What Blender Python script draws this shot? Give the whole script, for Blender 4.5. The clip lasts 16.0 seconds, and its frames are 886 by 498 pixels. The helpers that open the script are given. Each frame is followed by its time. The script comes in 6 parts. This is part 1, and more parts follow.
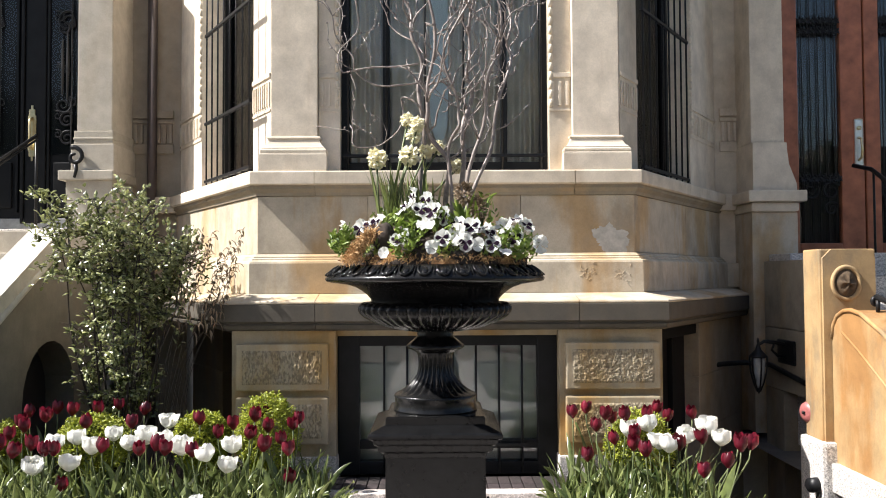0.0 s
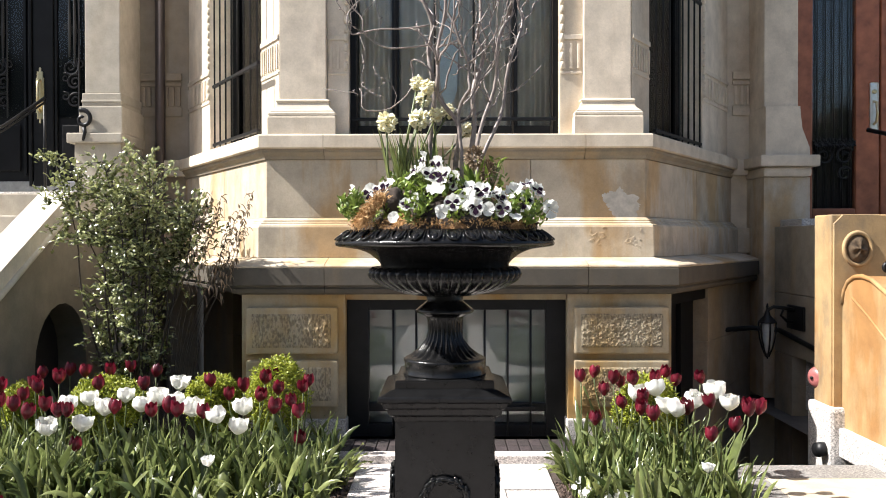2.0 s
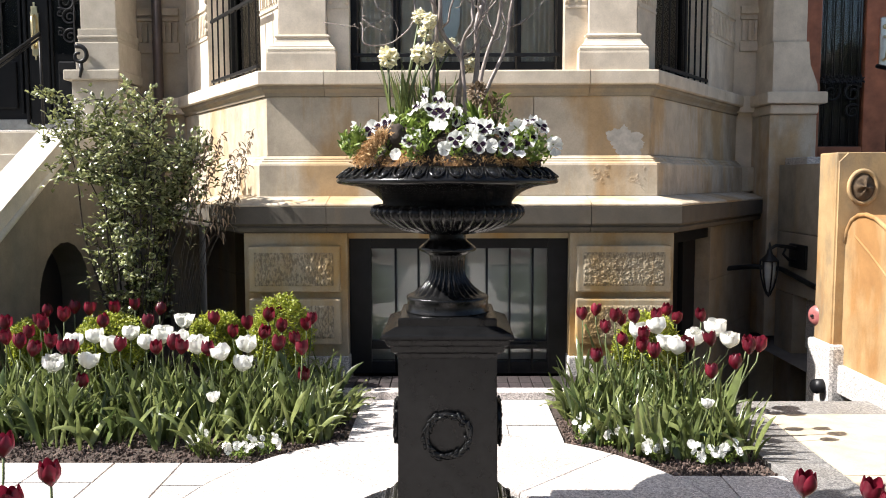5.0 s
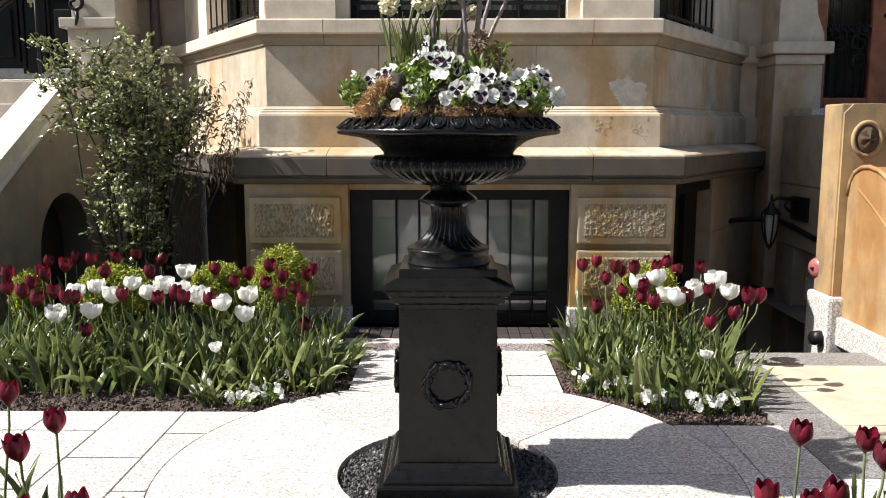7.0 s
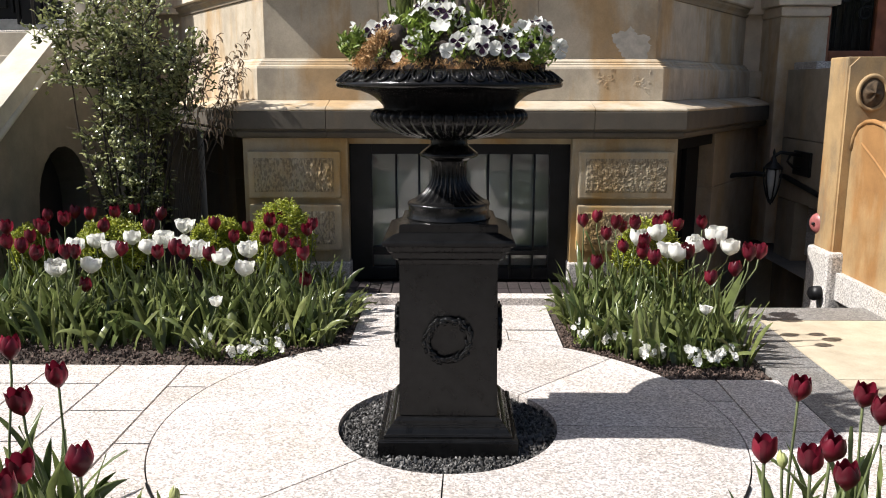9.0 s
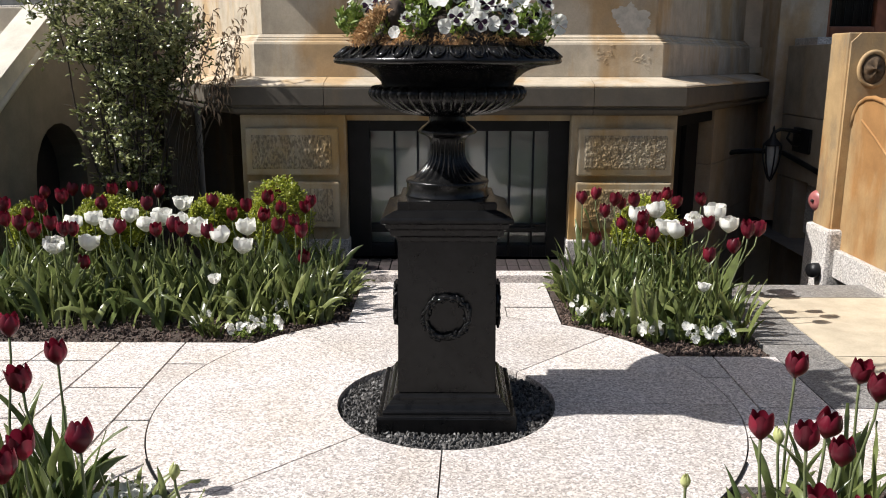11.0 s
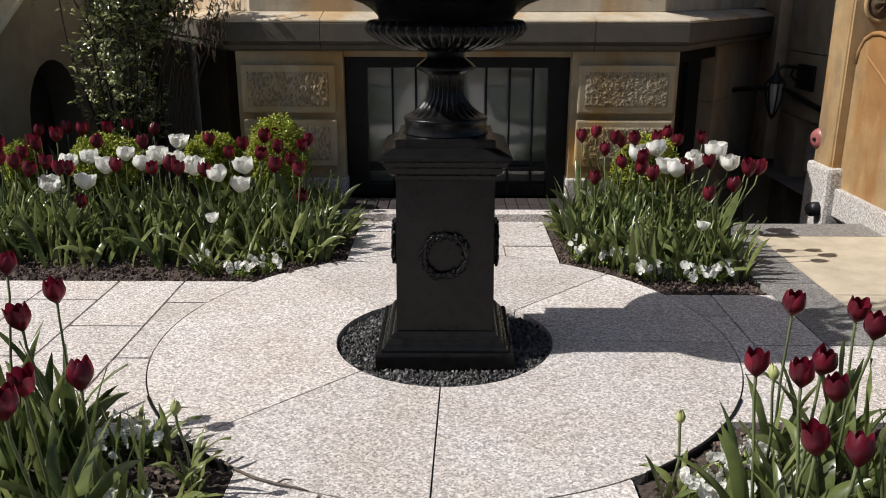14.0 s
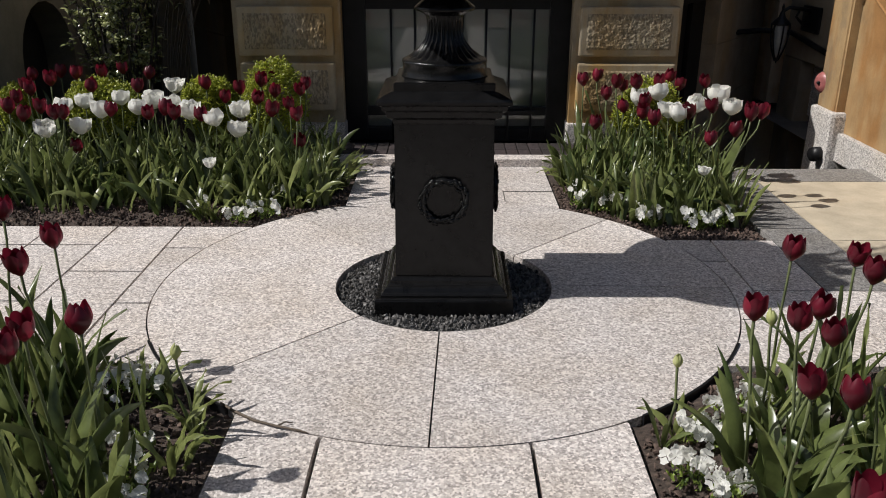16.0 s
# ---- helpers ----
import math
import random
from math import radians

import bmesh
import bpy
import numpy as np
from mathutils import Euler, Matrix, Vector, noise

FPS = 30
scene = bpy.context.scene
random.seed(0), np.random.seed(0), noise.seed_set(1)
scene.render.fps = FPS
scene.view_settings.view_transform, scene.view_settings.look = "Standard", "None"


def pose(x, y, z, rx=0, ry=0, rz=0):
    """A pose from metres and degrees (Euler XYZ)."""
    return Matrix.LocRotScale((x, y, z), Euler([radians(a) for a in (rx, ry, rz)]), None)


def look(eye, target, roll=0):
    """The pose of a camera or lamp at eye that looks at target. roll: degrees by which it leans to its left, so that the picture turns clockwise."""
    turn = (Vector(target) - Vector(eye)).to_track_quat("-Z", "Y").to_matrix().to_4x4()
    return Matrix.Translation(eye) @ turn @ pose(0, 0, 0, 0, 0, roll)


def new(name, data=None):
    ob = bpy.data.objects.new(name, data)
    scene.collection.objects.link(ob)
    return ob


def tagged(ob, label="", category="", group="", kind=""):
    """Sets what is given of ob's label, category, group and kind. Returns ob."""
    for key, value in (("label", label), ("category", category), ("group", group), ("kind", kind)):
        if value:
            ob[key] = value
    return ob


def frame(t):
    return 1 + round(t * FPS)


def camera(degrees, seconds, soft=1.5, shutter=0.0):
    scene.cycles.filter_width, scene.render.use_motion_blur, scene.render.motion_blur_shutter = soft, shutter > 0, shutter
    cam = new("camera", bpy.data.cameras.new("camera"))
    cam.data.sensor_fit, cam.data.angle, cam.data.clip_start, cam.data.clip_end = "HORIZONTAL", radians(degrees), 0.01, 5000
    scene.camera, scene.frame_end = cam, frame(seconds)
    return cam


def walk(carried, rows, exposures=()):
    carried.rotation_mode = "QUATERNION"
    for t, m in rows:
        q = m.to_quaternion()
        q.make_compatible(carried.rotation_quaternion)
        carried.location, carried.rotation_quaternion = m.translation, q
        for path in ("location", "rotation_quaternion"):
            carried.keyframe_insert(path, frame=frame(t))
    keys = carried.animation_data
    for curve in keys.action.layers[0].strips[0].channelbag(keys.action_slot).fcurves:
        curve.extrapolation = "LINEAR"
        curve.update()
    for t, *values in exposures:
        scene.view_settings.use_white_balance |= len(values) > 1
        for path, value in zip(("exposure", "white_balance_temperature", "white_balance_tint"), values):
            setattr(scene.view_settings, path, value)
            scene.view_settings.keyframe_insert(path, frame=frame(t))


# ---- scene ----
cam = camera(56.8, 16.0, soft=1.0)
PATH = [
    (0, (0.02, -3.306, 1.414), (0.029, -1.307, 1.482), -0.3),
    (0.5, (0.018, -3.304, 1.413), (0.021, -1.305, 1.467), -0.2),
    (1, (0.02, -3.3, 1.415), (0.015, -1.301, 1.452), -0.2),
    (1.5, (0.017, -3.296, 1.415), (0.005, -1.296, 1.428), -0.2),
    (2, (0.015, -3.295, 1.417), (0.003, -1.295, 1.397), -0.1),
    (2.5, (0.014, -3.292, 1.415), (0.002, -1.293, 1.374), -0.1),
    (3, (0.011, -3.289, 1.415), (-0.001, -1.29, 1.343), -0.2),
    (3.5, (0.014, -3.29, 1.416), (0.001, -1.292, 1.323), -0.2),
    (4, (0.013, -3.285, 1.414), (-0.002, -1.289, 1.301), -0.2),
    (6.5, (0.009, -3.275, 1.408), (-0.008, -1.292, 1.149), -0.0),
    (7, (0.01, -3.272, 1.407), (-0.008, -1.292, 1.123), -0.0),
    (7.5, (0.008, -3.268, 1.405), (-0.01, -1.291, 1.099), 0.0),
    (8, (0.007, -3.262, 1.406), (-0.011, -1.291, 1.068), 0.0),
    (8.5, (0.009, -3.258, 1.407), (-0.01, -1.292, 1.04), 0.0),
    (9, (0.007, -3.257, 1.408), (-0.01, -1.296, 1.014), 0.1),
    (11.5, (0.008, -3.251, 1.408), (-0.004, -1.305, 0.943), 0.1),
    (12, (0.007, -3.248, 1.407), (-0.003, -1.308, 0.918), 0.1),
    (12.5, (0.011, -3.245, 1.406), (-0.001, -1.313, 0.886), 0.0),
    (13, (0.009, -3.242, 1.405), (-0.001, -1.32, 0.854), 0.1),
    (13.5, (0.009, -3.243, 1.402), (-0.001, -1.324, 0.837), 0.0),
    (14, (0.011, -3.241, 1.402), (0.0, -1.331, 0.811), 0.1),
    (14.5, (0.011, -3.238, 1.398), (0.001, -1.343, 0.76), 0.1),
    (15, (0.012, -3.233, 1.397), (0.002, -1.346, 0.734), 0.1),
    (15.5, (0.013, -3.233, 1.397), (0.003, -1.356, 0.706), 0.1),
    (16, (0.014, -3.23, 1.394), (0.004, -1.363, 0.679), 0.1),
]
EXPOSURES = [(0, 1.15), (3.5, 1.35), (4.2, 1.33), (6.4, 0.93), (7.5, 0.78), (9, 0.62), (12.5, 0.30), (16, -0.21)]
walk(cam, [(t, look(eye, target, roll)) for t, eye, target, roll in PATH], EXPOSURES)

# ---- light ----
SUN = Vector((-1.0, -0.155, 1.13)).normalized()
world = bpy.data.worlds.new("sky")
scene.world = world
world.use_nodes = True
wn = world.node_tree.nodes
sky = wn.new("ShaderNodeTexSky")
sky.sky_type, sky.sun_disc = "NISHITA", False
sky.dust_density = 2.2
sky.ozone_density = 0.9
sky.sun_elevation = math.asin(SUN.z)
sky.sun_rotation = math.atan2(SUN.x, SUN.y)
wn["Background"].inputs["Strength"].default_value = 0.077
world.node_tree.links.new(sky.outputs[0], wn["Background"].inputs["Color"])
sun = new("sun", bpy.data.lights.new("sun", "SUN"))
sun.data.energy, sun.data.angle, sun.data.color = 5.2, radians(0.55), (1.0, 0.972, 0.935)
sun.matrix_world = look(SUN * 20, (0, 0, 0))


# ---- materials ----
def mat(name, rough=0.6, metal=0.0, spec=0.5):
    m = bpy.data.materials.new(name)
    m.use_nodes = True
    b = m.node_tree.nodes["Principled BSDF"]
    b.inputs["Roughness"].default_value = rough
    b.inputs["Metallic"].default_value = metal
    b.inputs["Specular IOR Level"].default_value = spec
    return m, m.node_tree.nodes, m.node_tree.links, b


def noise_tex(n, l, scale, detail=4.0, rough=0.55, vec=None, kind="ShaderNodeTexNoise"):
    t = n.new(kind)
    t.inputs["Scale"].default_value = scale
    if kind == "ShaderNodeTexNoise":
        t.inputs["Detail"].default_value, t.inputs["Roughness"].default_value = detail, rough
    if vec:
        l.new(vec, t.inputs["Vector"])
    return t


def coords(n, l, stretch=(1, 1, 1)):
    """World-sized coordinates."""
    g = n.new("ShaderNodeNewGeometry")
    m = n.new("ShaderNodeMapping")
    m.inputs["Scale"].default_value = stretch
    l.new(g.outputs["Position"], m.inputs["Vector"])
    return m.outputs["Vector"]


def ramp(n, l, src, stops):
    r = n.new("ShaderNodeValToRGB")
    e = r.color_ramp.elements
    while len(e) < len(stops):
        e.new(0.5)
    for k, (p, c) in zip(e, stops):
        k.position, k.color = p, (*c, 1) if len(c) == 3 else c
    l.new(src, r.inputs["Fac"])
    return r.outputs["Color"]


def mix(n, l, fac, a, b, mode="MIX"):
    m = n.new("ShaderNodeMix")
    m.data_type, m.blend_type = "RGBA", mode
    for s, v in (("Factor", fac), ("A", a), ("B", b)):
        i = [x for x in m.inputs if x.name == s and (x.type == "RGBA" or s == "Factor" and x.type == "VALUE")][0]
        if isinstance(v, (int, float)):
            i.default_value = v
        elif isinstance(v, tuple):
            i.default_value = (*v, 1)
        else:
            l.new(v, i)
    return [o for o in m.outputs if o.type == "RGBA"][0]


def bump(n, l, b, src, strength, dist=0.01, chain=None):
    k = n.new("ShaderNodeBump")
    k.inputs["Strength"].default_value, k.inputs["Distance"].default_value = strength, dist
    l.new(src, k.inputs["Height"])
    if chain:
        l.new(chain, k.inputs["Normal"])
    l.new(k.outputs["Normal"], b.inputs["Normal"])
    return k.outputs["Normal"]


def stone(name, base, stain, dirt, amount=0.5, grey=0.4, rough=0.85, pit_shade=0.0):
    """Weathered sandstone: bedding grain, ochre stains, grey soot, fine pitting."""
    m, n, l, b = mat(name, rough)
    v = coords(n, l)
    streak = coords(n, l, (1.3, 1.3, 0.45))
    big = noise_tex(n, l, 1.7, 5, 0.6, streak)
    mid = noise_tex(n, l, 6.0, 6, 0.6, v)
    fine = noise_tex(n, l, 90.0, 4, 0.7, v)
    lo, hi = 0.60 - 0.16 * amount, 0.70 - 0.12 * amount
    c = mix(n, l, ramp(n, l, big.outputs["Fac"], [(lo, (0, 0, 0)), (hi, (amount, amount, amount))]), base, stain)
    soot = noise_tex(n, l, 2.6, 6, 0.65, coords(n, l, (1, 1, 0.6)))
    c = mix(n, l, ramp(n, l, soot.outputs["Fac"], [(0.52, (0, 0, 0)), (0.72, (grey, grey, grey))]), c, dirt)
    run = noise_tex(n, l, 5.0, 5, 0.7, coords(n, l, (2.2, 2.2, 0.25)))
    c = mix(n, l, ramp(n, l, run.outputs["Fac"], [(0.56, (0, 0, 0)), (0.70, (0.55 * amount,) * 3)]), c, stain)
    c = mix(n, l, 1.0, c, ramp(n, l, mid.outputs["Fac"], [(0.25, (0.74, 0.73, 0.71)), (0.7, (1.08, 1.08, 1.07))]), "MULTIPLY")
    c = mix(n, l, 1.0, c, ramp(n, l, fine.outputs["Fac"], [(0.3, (0.91, 0.91, 0.91)), (0.7, (1.06, 1.06, 1.06))]), "MULTIPLY")
    if pit_shade:
        # dark specks paint the shade of pick marks, independent of the relief
        picks = noise_tex(n, l, 55.0, 2, 0.5, coords(n, l, (1.5, 1, 0.7)))
        c = mix(n, l, 1.0, c, ramp(n, l, picks.outputs["Fac"], [(0.38, (1 - pit_shade,) * 3), (0.58, (1.06, 1.06, 1.05))]), "MULTIPLY")
    info = n.new("ShaderNodeObjectInfo")
    c = mix(n, l, 1.0, c, ramp(n, l, info.outputs["Random"], [(0.0, (0.9, 0.89, 0.86)), (1.0, (1.06, 1.05, 1.04))]), "MULTIPLY")
    l.new(c, b.inputs["Base Color"])
    k = bump(n, l, b, mid.outputs["Fac"], 0.25, 0.006)
    bump(n, l, b, fine.outputs["Fac"], 0.3, 0.002, k)
    return m


cream_stone = stone("cream_stone", (0.69, 0.60, 0.49), (0.50, 0.385, 0.27), (0.36, 0.32, 0.28), 0.45, 0.35)
shaded_cheek_stone = stone("shaded_cheek_stone", (0.225, 0.208, 0.172), (0.31, 0.255, 0.19), (0.19, 0.18, 0.155), 0.4, 0.6)
pillar_stone = stone("pillar_stone", (0.47, 0.425, 0.36), (0.44, 0.365, 0.27), (0.33, 0.30, 0.26), 0.3, 0.4)
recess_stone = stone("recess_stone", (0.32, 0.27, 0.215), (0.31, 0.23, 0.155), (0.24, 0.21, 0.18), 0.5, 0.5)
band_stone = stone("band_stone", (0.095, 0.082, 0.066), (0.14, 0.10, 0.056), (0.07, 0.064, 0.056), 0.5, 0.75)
mould_stone = stone("mould_stone", (0.285, 0.24, 0.18), (0.36, 0.25, 0.13), (0.17, 0.155, 0.135), 0.55, 0.75)
# grimy areaway stone, its tone also lowered for the shade beside the bay
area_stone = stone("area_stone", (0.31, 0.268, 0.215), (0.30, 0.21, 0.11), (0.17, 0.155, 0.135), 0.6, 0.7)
tan_stone = stone("tan_stone", (0.53, 0.46, 0.365), (0.46, 0.305, 0.15), (0.24, 0.215, 0.18), 0.85, 0.6)
# dirt plus the shade below the band, both put into this dark colour
pier_shade_stone = stone("pier_shade_stone", (0.13, 0.112, 0.088), (0.16, 0.11, 0.05), (0.08, 0.075, 0.065), 0.7, 0.7)
basement_stone = stone("basement_stone", (0.42, 0.35, 0.245), (0.40, 0.25, 0.09), (0.15, 0.14, 0.12), 0.9, 0.65)
tooled_stone = stone("tooled_stone", (0.40, 0.335, 0.24), (0.38, 0.24, 0.09), (0.17, 0.155, 0.13), 0.8, 0.6, 0.9, 0.42)
orange_stone = stone("orange_stone", (0.40, 0.27, 0.135), (0.33, 0.165, 0.055), (0.17, 0.145, 0.11), 0.95, 0.8)
pale_stone = stone("pale_stone", (0.54, 0.515, 0.455), (0.50, 0.43, 0.32), (0.36, 0.35, 0.31), 0.3, 0.35)
yellow_stone = stone("yellow_stone", (0.52, 0.45, 0.345), (0.54, 0.44, 0.31), (0.50, 0.45, 0.36), 0.4, 0.3)


def granite(name, light, dark, tint):
    m, n, l, b = mat(name, 0.75)
    v = coords(n, l)
    sp = noise_tex(n, l, 125.0, 3, 0.7, v)
    bl = noise_tex(n, l, 50.0, 3, 0.6, v)
    big = noise_tex(n, l, 2.2, 5, 0.6, v)
    c = ramp(n, l, sp.outputs["Fac"], [(0.34, dark), (0.44, tint), (0.56, light), (0.66, tuple(min(1, 1.2 * x) for x in light))])
    vo = n.new("ShaderNodeTexVoronoi")
    vo.inputs["Scale"].default_value = 135.0
    l.new(v, vo.inputs["Vector"])
    sep = n.new("ShaderNodeSeparateColor")
    l.new(vo.outputs["Color"], sep.inputs["Color"])
    c = mix(n, l, 0.6, c, ramp(n, l, sep.outputs[0], [(0.08, dark), (0.30, tint), (0.60, light), (0.82, tuple(min(1, 1.55 * x) for x in light))]))
    c = mix(n, l, 1.0, c, ramp(n, l, bl.outputs["Fac"], [(0.36, (0.85, 0.83, 0.825)), (0.6, (1.06, 1.055, 1.05))]), "MULTIPLY")
    c = mix(n, l, 1.0, c, ramp(n, l, big.outputs["Fac"], [(0.30, (0.89, 0.855, 0.80)), (0.60, (1.02, 1.02, 1.02))]), "MULTIPLY")
    info = n.new("ShaderNodeObjectInfo")
    c = mix(n, l, 1.0, c, ramp(n, l, info.outputs["Random"], [(0.0, (0.9, 0.9, 0.9)), (1.0, (1.04, 1.03, 1.02))]), "MULTIPLY")
    l.new(c, b.inputs["Base Color"])
    bump(n, l, b, sp.outputs["Fac"], 0.35, 0.003)
    return m


paver_granite = granite("paver_granite", (0.57, 0.537, 0.515), (0.19, 0.175, 0.172), (0.43, 0.392, 0.375))
grey_granite = granite("grey_granite", (0.52, 0.50, 0.48), (0.12, 0.12, 0.12), (0.38, 0.365, 0.35))


path_granite = granite("path_granite", (0.235, 0.228, 0.22), (0.07, 0.07, 0.07), (0.17, 0.165, 0.158))


def plain(name, color, rough=0.6, metal=0.0, vary=0.25, scale=12.0, bumps=0.15, spec=0.5, hue=0.0):
    m, n, l, b = mat(name, rough, metal, spec)
    v = coords(n, l)
    t = noise_tex(n, l, scale, 5, 0.6, v)
    a = tuple(max(0.0, x * (1 - vary)) for x in color)
    z = tuple(min(1.0, x * (1 + vary)) for x in color)
    c = ramp(n, l, t.outputs["Fac"], [(0.3, a), (0.7, z)])
    if hue:
        info = n.new("ShaderNodeObjectInfo")
        c = mix(n, l, 1.0, c, ramp(n, l, info.outputs["Random"], [(0.0, (1 - hue, 1 - hue, 1 - hue)), (1.0, (1 + hue, 1 + 0.6 * hue, 1 + hue))]), "MULTIPLY")
    l.new(c, b.inputs["Base Color"])
    f = noise_tex(n, l, scale * 9, 3, 0.6, v)
    bump(n, l, b, f.outputs["Fac"], bumps, 0.003)
    return m


def foliage(name, dark, light, rough=0.4, trans=0.25, vary=0.3, spec=0.5):
    """Leaf: colour differs leaf by leaf, light comes through."""
    m, n, l, b = mat(name, rough, 0.0, spec)
    g = n.new("ShaderNodeNewGeometry")
    t = noise_tex(n, l, 14.0, 3, 0.6, coords(n, l))
    c = ramp(n, l, g.outputs["Random Per Island"], [(0.0, dark), (1.0, light)])
    c = mix(n, l, 1.0, c, ramp(n, l, t.outputs["Fac"], [(0.3, (1 - vary,) * 3), (0.7, (1 + vary,) * 3)]), "MULTIPLY")
    l.new(c, b.inputs["Base Color"])
    tr = n.new("ShaderNodeBsdfTranslucent")
    l.new(c, tr.inputs["Color"])
    ms = n.new("ShaderNodeMixShader")
    ms.inputs[0].default_value = trans
    l.new(b.outputs[0], ms.inputs[1])
    l.new(tr.outputs[0], ms.inputs[2])
    l.new(ms.outputs[0], n["Material Output"].inputs["Surface"])
    return m


cast_iron = plain("cast_iron", (0.0075, 0.0075, 0.0078), 0.18, 0.0, 0.35, 20, 0.25, 0.23)
wrought_iron = plain("wrought_iron", (0.010, 0.010, 0.011), 0.4, 0.0, 0.3, 20, 0.2, 0.25)
black_paint = plain("black_paint", (0.010, 0.010, 0.011), 0.35, 0.0, 0.3, 8, 0.08, 0.2)
door_black = plain("door_black", (0.008, 0.0082, 0.009), 0.45, 0.0, 0.3, 5, 0.1, 0.15)
brown_paint = plain("brown_paint", (0.06, 0.042, 0.036), 0.5, 0.0, 0.25, 8, 0.1)
nickel = plain("nickel", (0.80, 0.77, 0.70), 0.3, 1.0, 0.12, 20, 0.08)
brass = plain("brass", (0.62, 0.52, 0.30), 0.28, 1.0, 0.15, 20, 0.05)
dark_gravel = foliage("dark_gravel", (0.010, 0.010, 0.010), (0.135, 0.128, 0.122), 0.5, 0.0, 0.4)
mulch_mat = plain("mulch", (0.06, 0.043, 0.034), 0.95, 0.0, 0.7, 60, 0.9)
bark_chip = foliage("bark_chip", (0.030, 0.018, 0.014), (0.16, 0.11, 0.088), 0.9, 0.0)
soil_mat = plain("soil", (0.05, 0.035, 0.026), 0.95, 0.0, 0.5, 9, 0.8)
dark_brick = plain("dark_brick", (0.035, 0.028, 0.026), 0.7, 0.0, 0.4, 30, 0.3, hue=0.3)
red_enamel = plain("red_enamel", (0.30, 0.10, 0.095), 0.4, 0.0, 0.25, 30, 0.1)
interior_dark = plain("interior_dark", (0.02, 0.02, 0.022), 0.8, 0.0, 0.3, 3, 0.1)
shade_cloth = plain("shade_cloth", (0.46, 0.46, 0.44), 0.8, 0.0, 0.12, 3, 0.1)
curtain_cloth = plain("curtain_cloth", (0.76, 0.64, 0.54), 0.85, 0.0, 0.2, 6, 0.2)
gap_panel_white = plain("gap_panel_white", (0.84, 0.86, 0.88), 0.9, 0.0, 0.06, 5, 0.1)
bark_grey = plain("bark_grey", (0.22, 0.18, 0.16), 0.40, 0.0, 0.35, 40, 0.4)
bark_brown = plain("bark_brown", (0.10, 0.075, 0.055), 0.8, 0.0, 0.4, 40, 0.4)
coir_mat, n_, l_, b_ = mat("coir", 0.95)
t_ = noise_tex(n_, l_, 7.0, 4, 0.6, coords(n_, l_))
f_ = noise_tex(n_, l_, 160.0, 4, 0.7, coords(n_, l_, (1, 1, 3)))
c_ = mix(n_, l_, ramp(n_, l_, t_.outputs["Fac"], [(0.52, (0, 0, 0)), (0.6, (1, 1, 1))]), (0.028, 0.018, 0.012), (0.30, 0.155, 0.06))
c_ = mix(n_, l_, 1.0, c_, ramp(n_, l_, f_.outputs["Fac"], [(0.3, (0.4, 0.4, 0.4)), (0.7, (1.4, 1.4, 1.4))]), "MULTIPLY")
l_.new(c_, b_.inputs["Base Color"])
bump(n_, l_, b_, f_.outputs["Fac"], 0.9, 0.006)
tulip_leaf = foliage("tulip_leaf", (0.042, 0.068, 0.019), (0.25, 0.28, 0.098), 0.28, 0.34, 0.4)
tulip_stem = foliage("tulip_stem", (0.10, 0.125, 0.05), (0.19, 0.21, 0.095), 0.5, 0.1)
twig_dark = plain("twig_dark", (0.035, 0.026, 0.02), 0.85, 0.0, 0.35, 40, 0.3)
red_petal = foliage("red_petal", (0.07, 0.004, 0.012), (0.21, 0.014, 0.032), 0.32, 0.4, 0.4)
white_petal = foliage("white_petal", (0.86, 0.85, 0.80), (0.90, 0.90, 0.87), 0.5, 0.5, 0.04)
bud_petal = foliage("bud_petal", (0.42, 0.45, 0.16), (0.55, 0.56, 0.28), 0.5, 0.3, 0.15)
shrub_leaf = foliage("shrub_leaf", (0.06, 0.075, 0.022), (0.38, 0.40, 0.17), 0.27, 0.22, 0.3, 1.0)
box_leaf = foliage("box_leaf", (0.16, 0.20, 0.02), (0.46, 0.48, 0.06), 0.4, 0.35)
pansy_leaf = foliage("pansy_leaf", (0.08, 0.13, 0.02), (0.28, 0.36, 0.07), 0.45, 0.3)
dry_leaf = foliage("dry_leaf", (0.13, 0.085, 0.05), (0.34, 0.25, 0.16), 0.8, 0.2)
narcissus_petal = foliage("narcissus_petal", (0.86, 0.80, 0.54), (0.90, 0.87, 0.72), 0.5, 0.3, 0.08)
purple_face = plain("purple_face", (0.012, 0.004, 0.013), 0.9, 0.0, 0.4, 60, 0.1, 0.1)
tree_leaf = foliage("tree_leaf", (0.03, 0.034, 0.018), (0.10, 0.105, 0.05), 0.7, 0.2)
street_mat = plain("street", (0.11, 0.105, 0.10), 0.9, 0.0, 0.3, 3, 0.5)
sidewalk_mat = plain("sidewalk", (0.17, 0.12, 0.10), 0.9, 0.0, 0.3, 9, 0.4)
lawn_mat = plain("lawn", (0.07, 0.12, 0.03), 0.9, 0.0, 0.4, 4, 0.6)
mahogany = plain("mahogany", (0.33, 0.11, 0.052), 0.35, 0.0, 0.35, 7, 0.1)
lamp_glass = plain("lamp_glass", (0.34, 0.35, 0.35), 0.15, 0.0, 0.1, 20, 0.05)


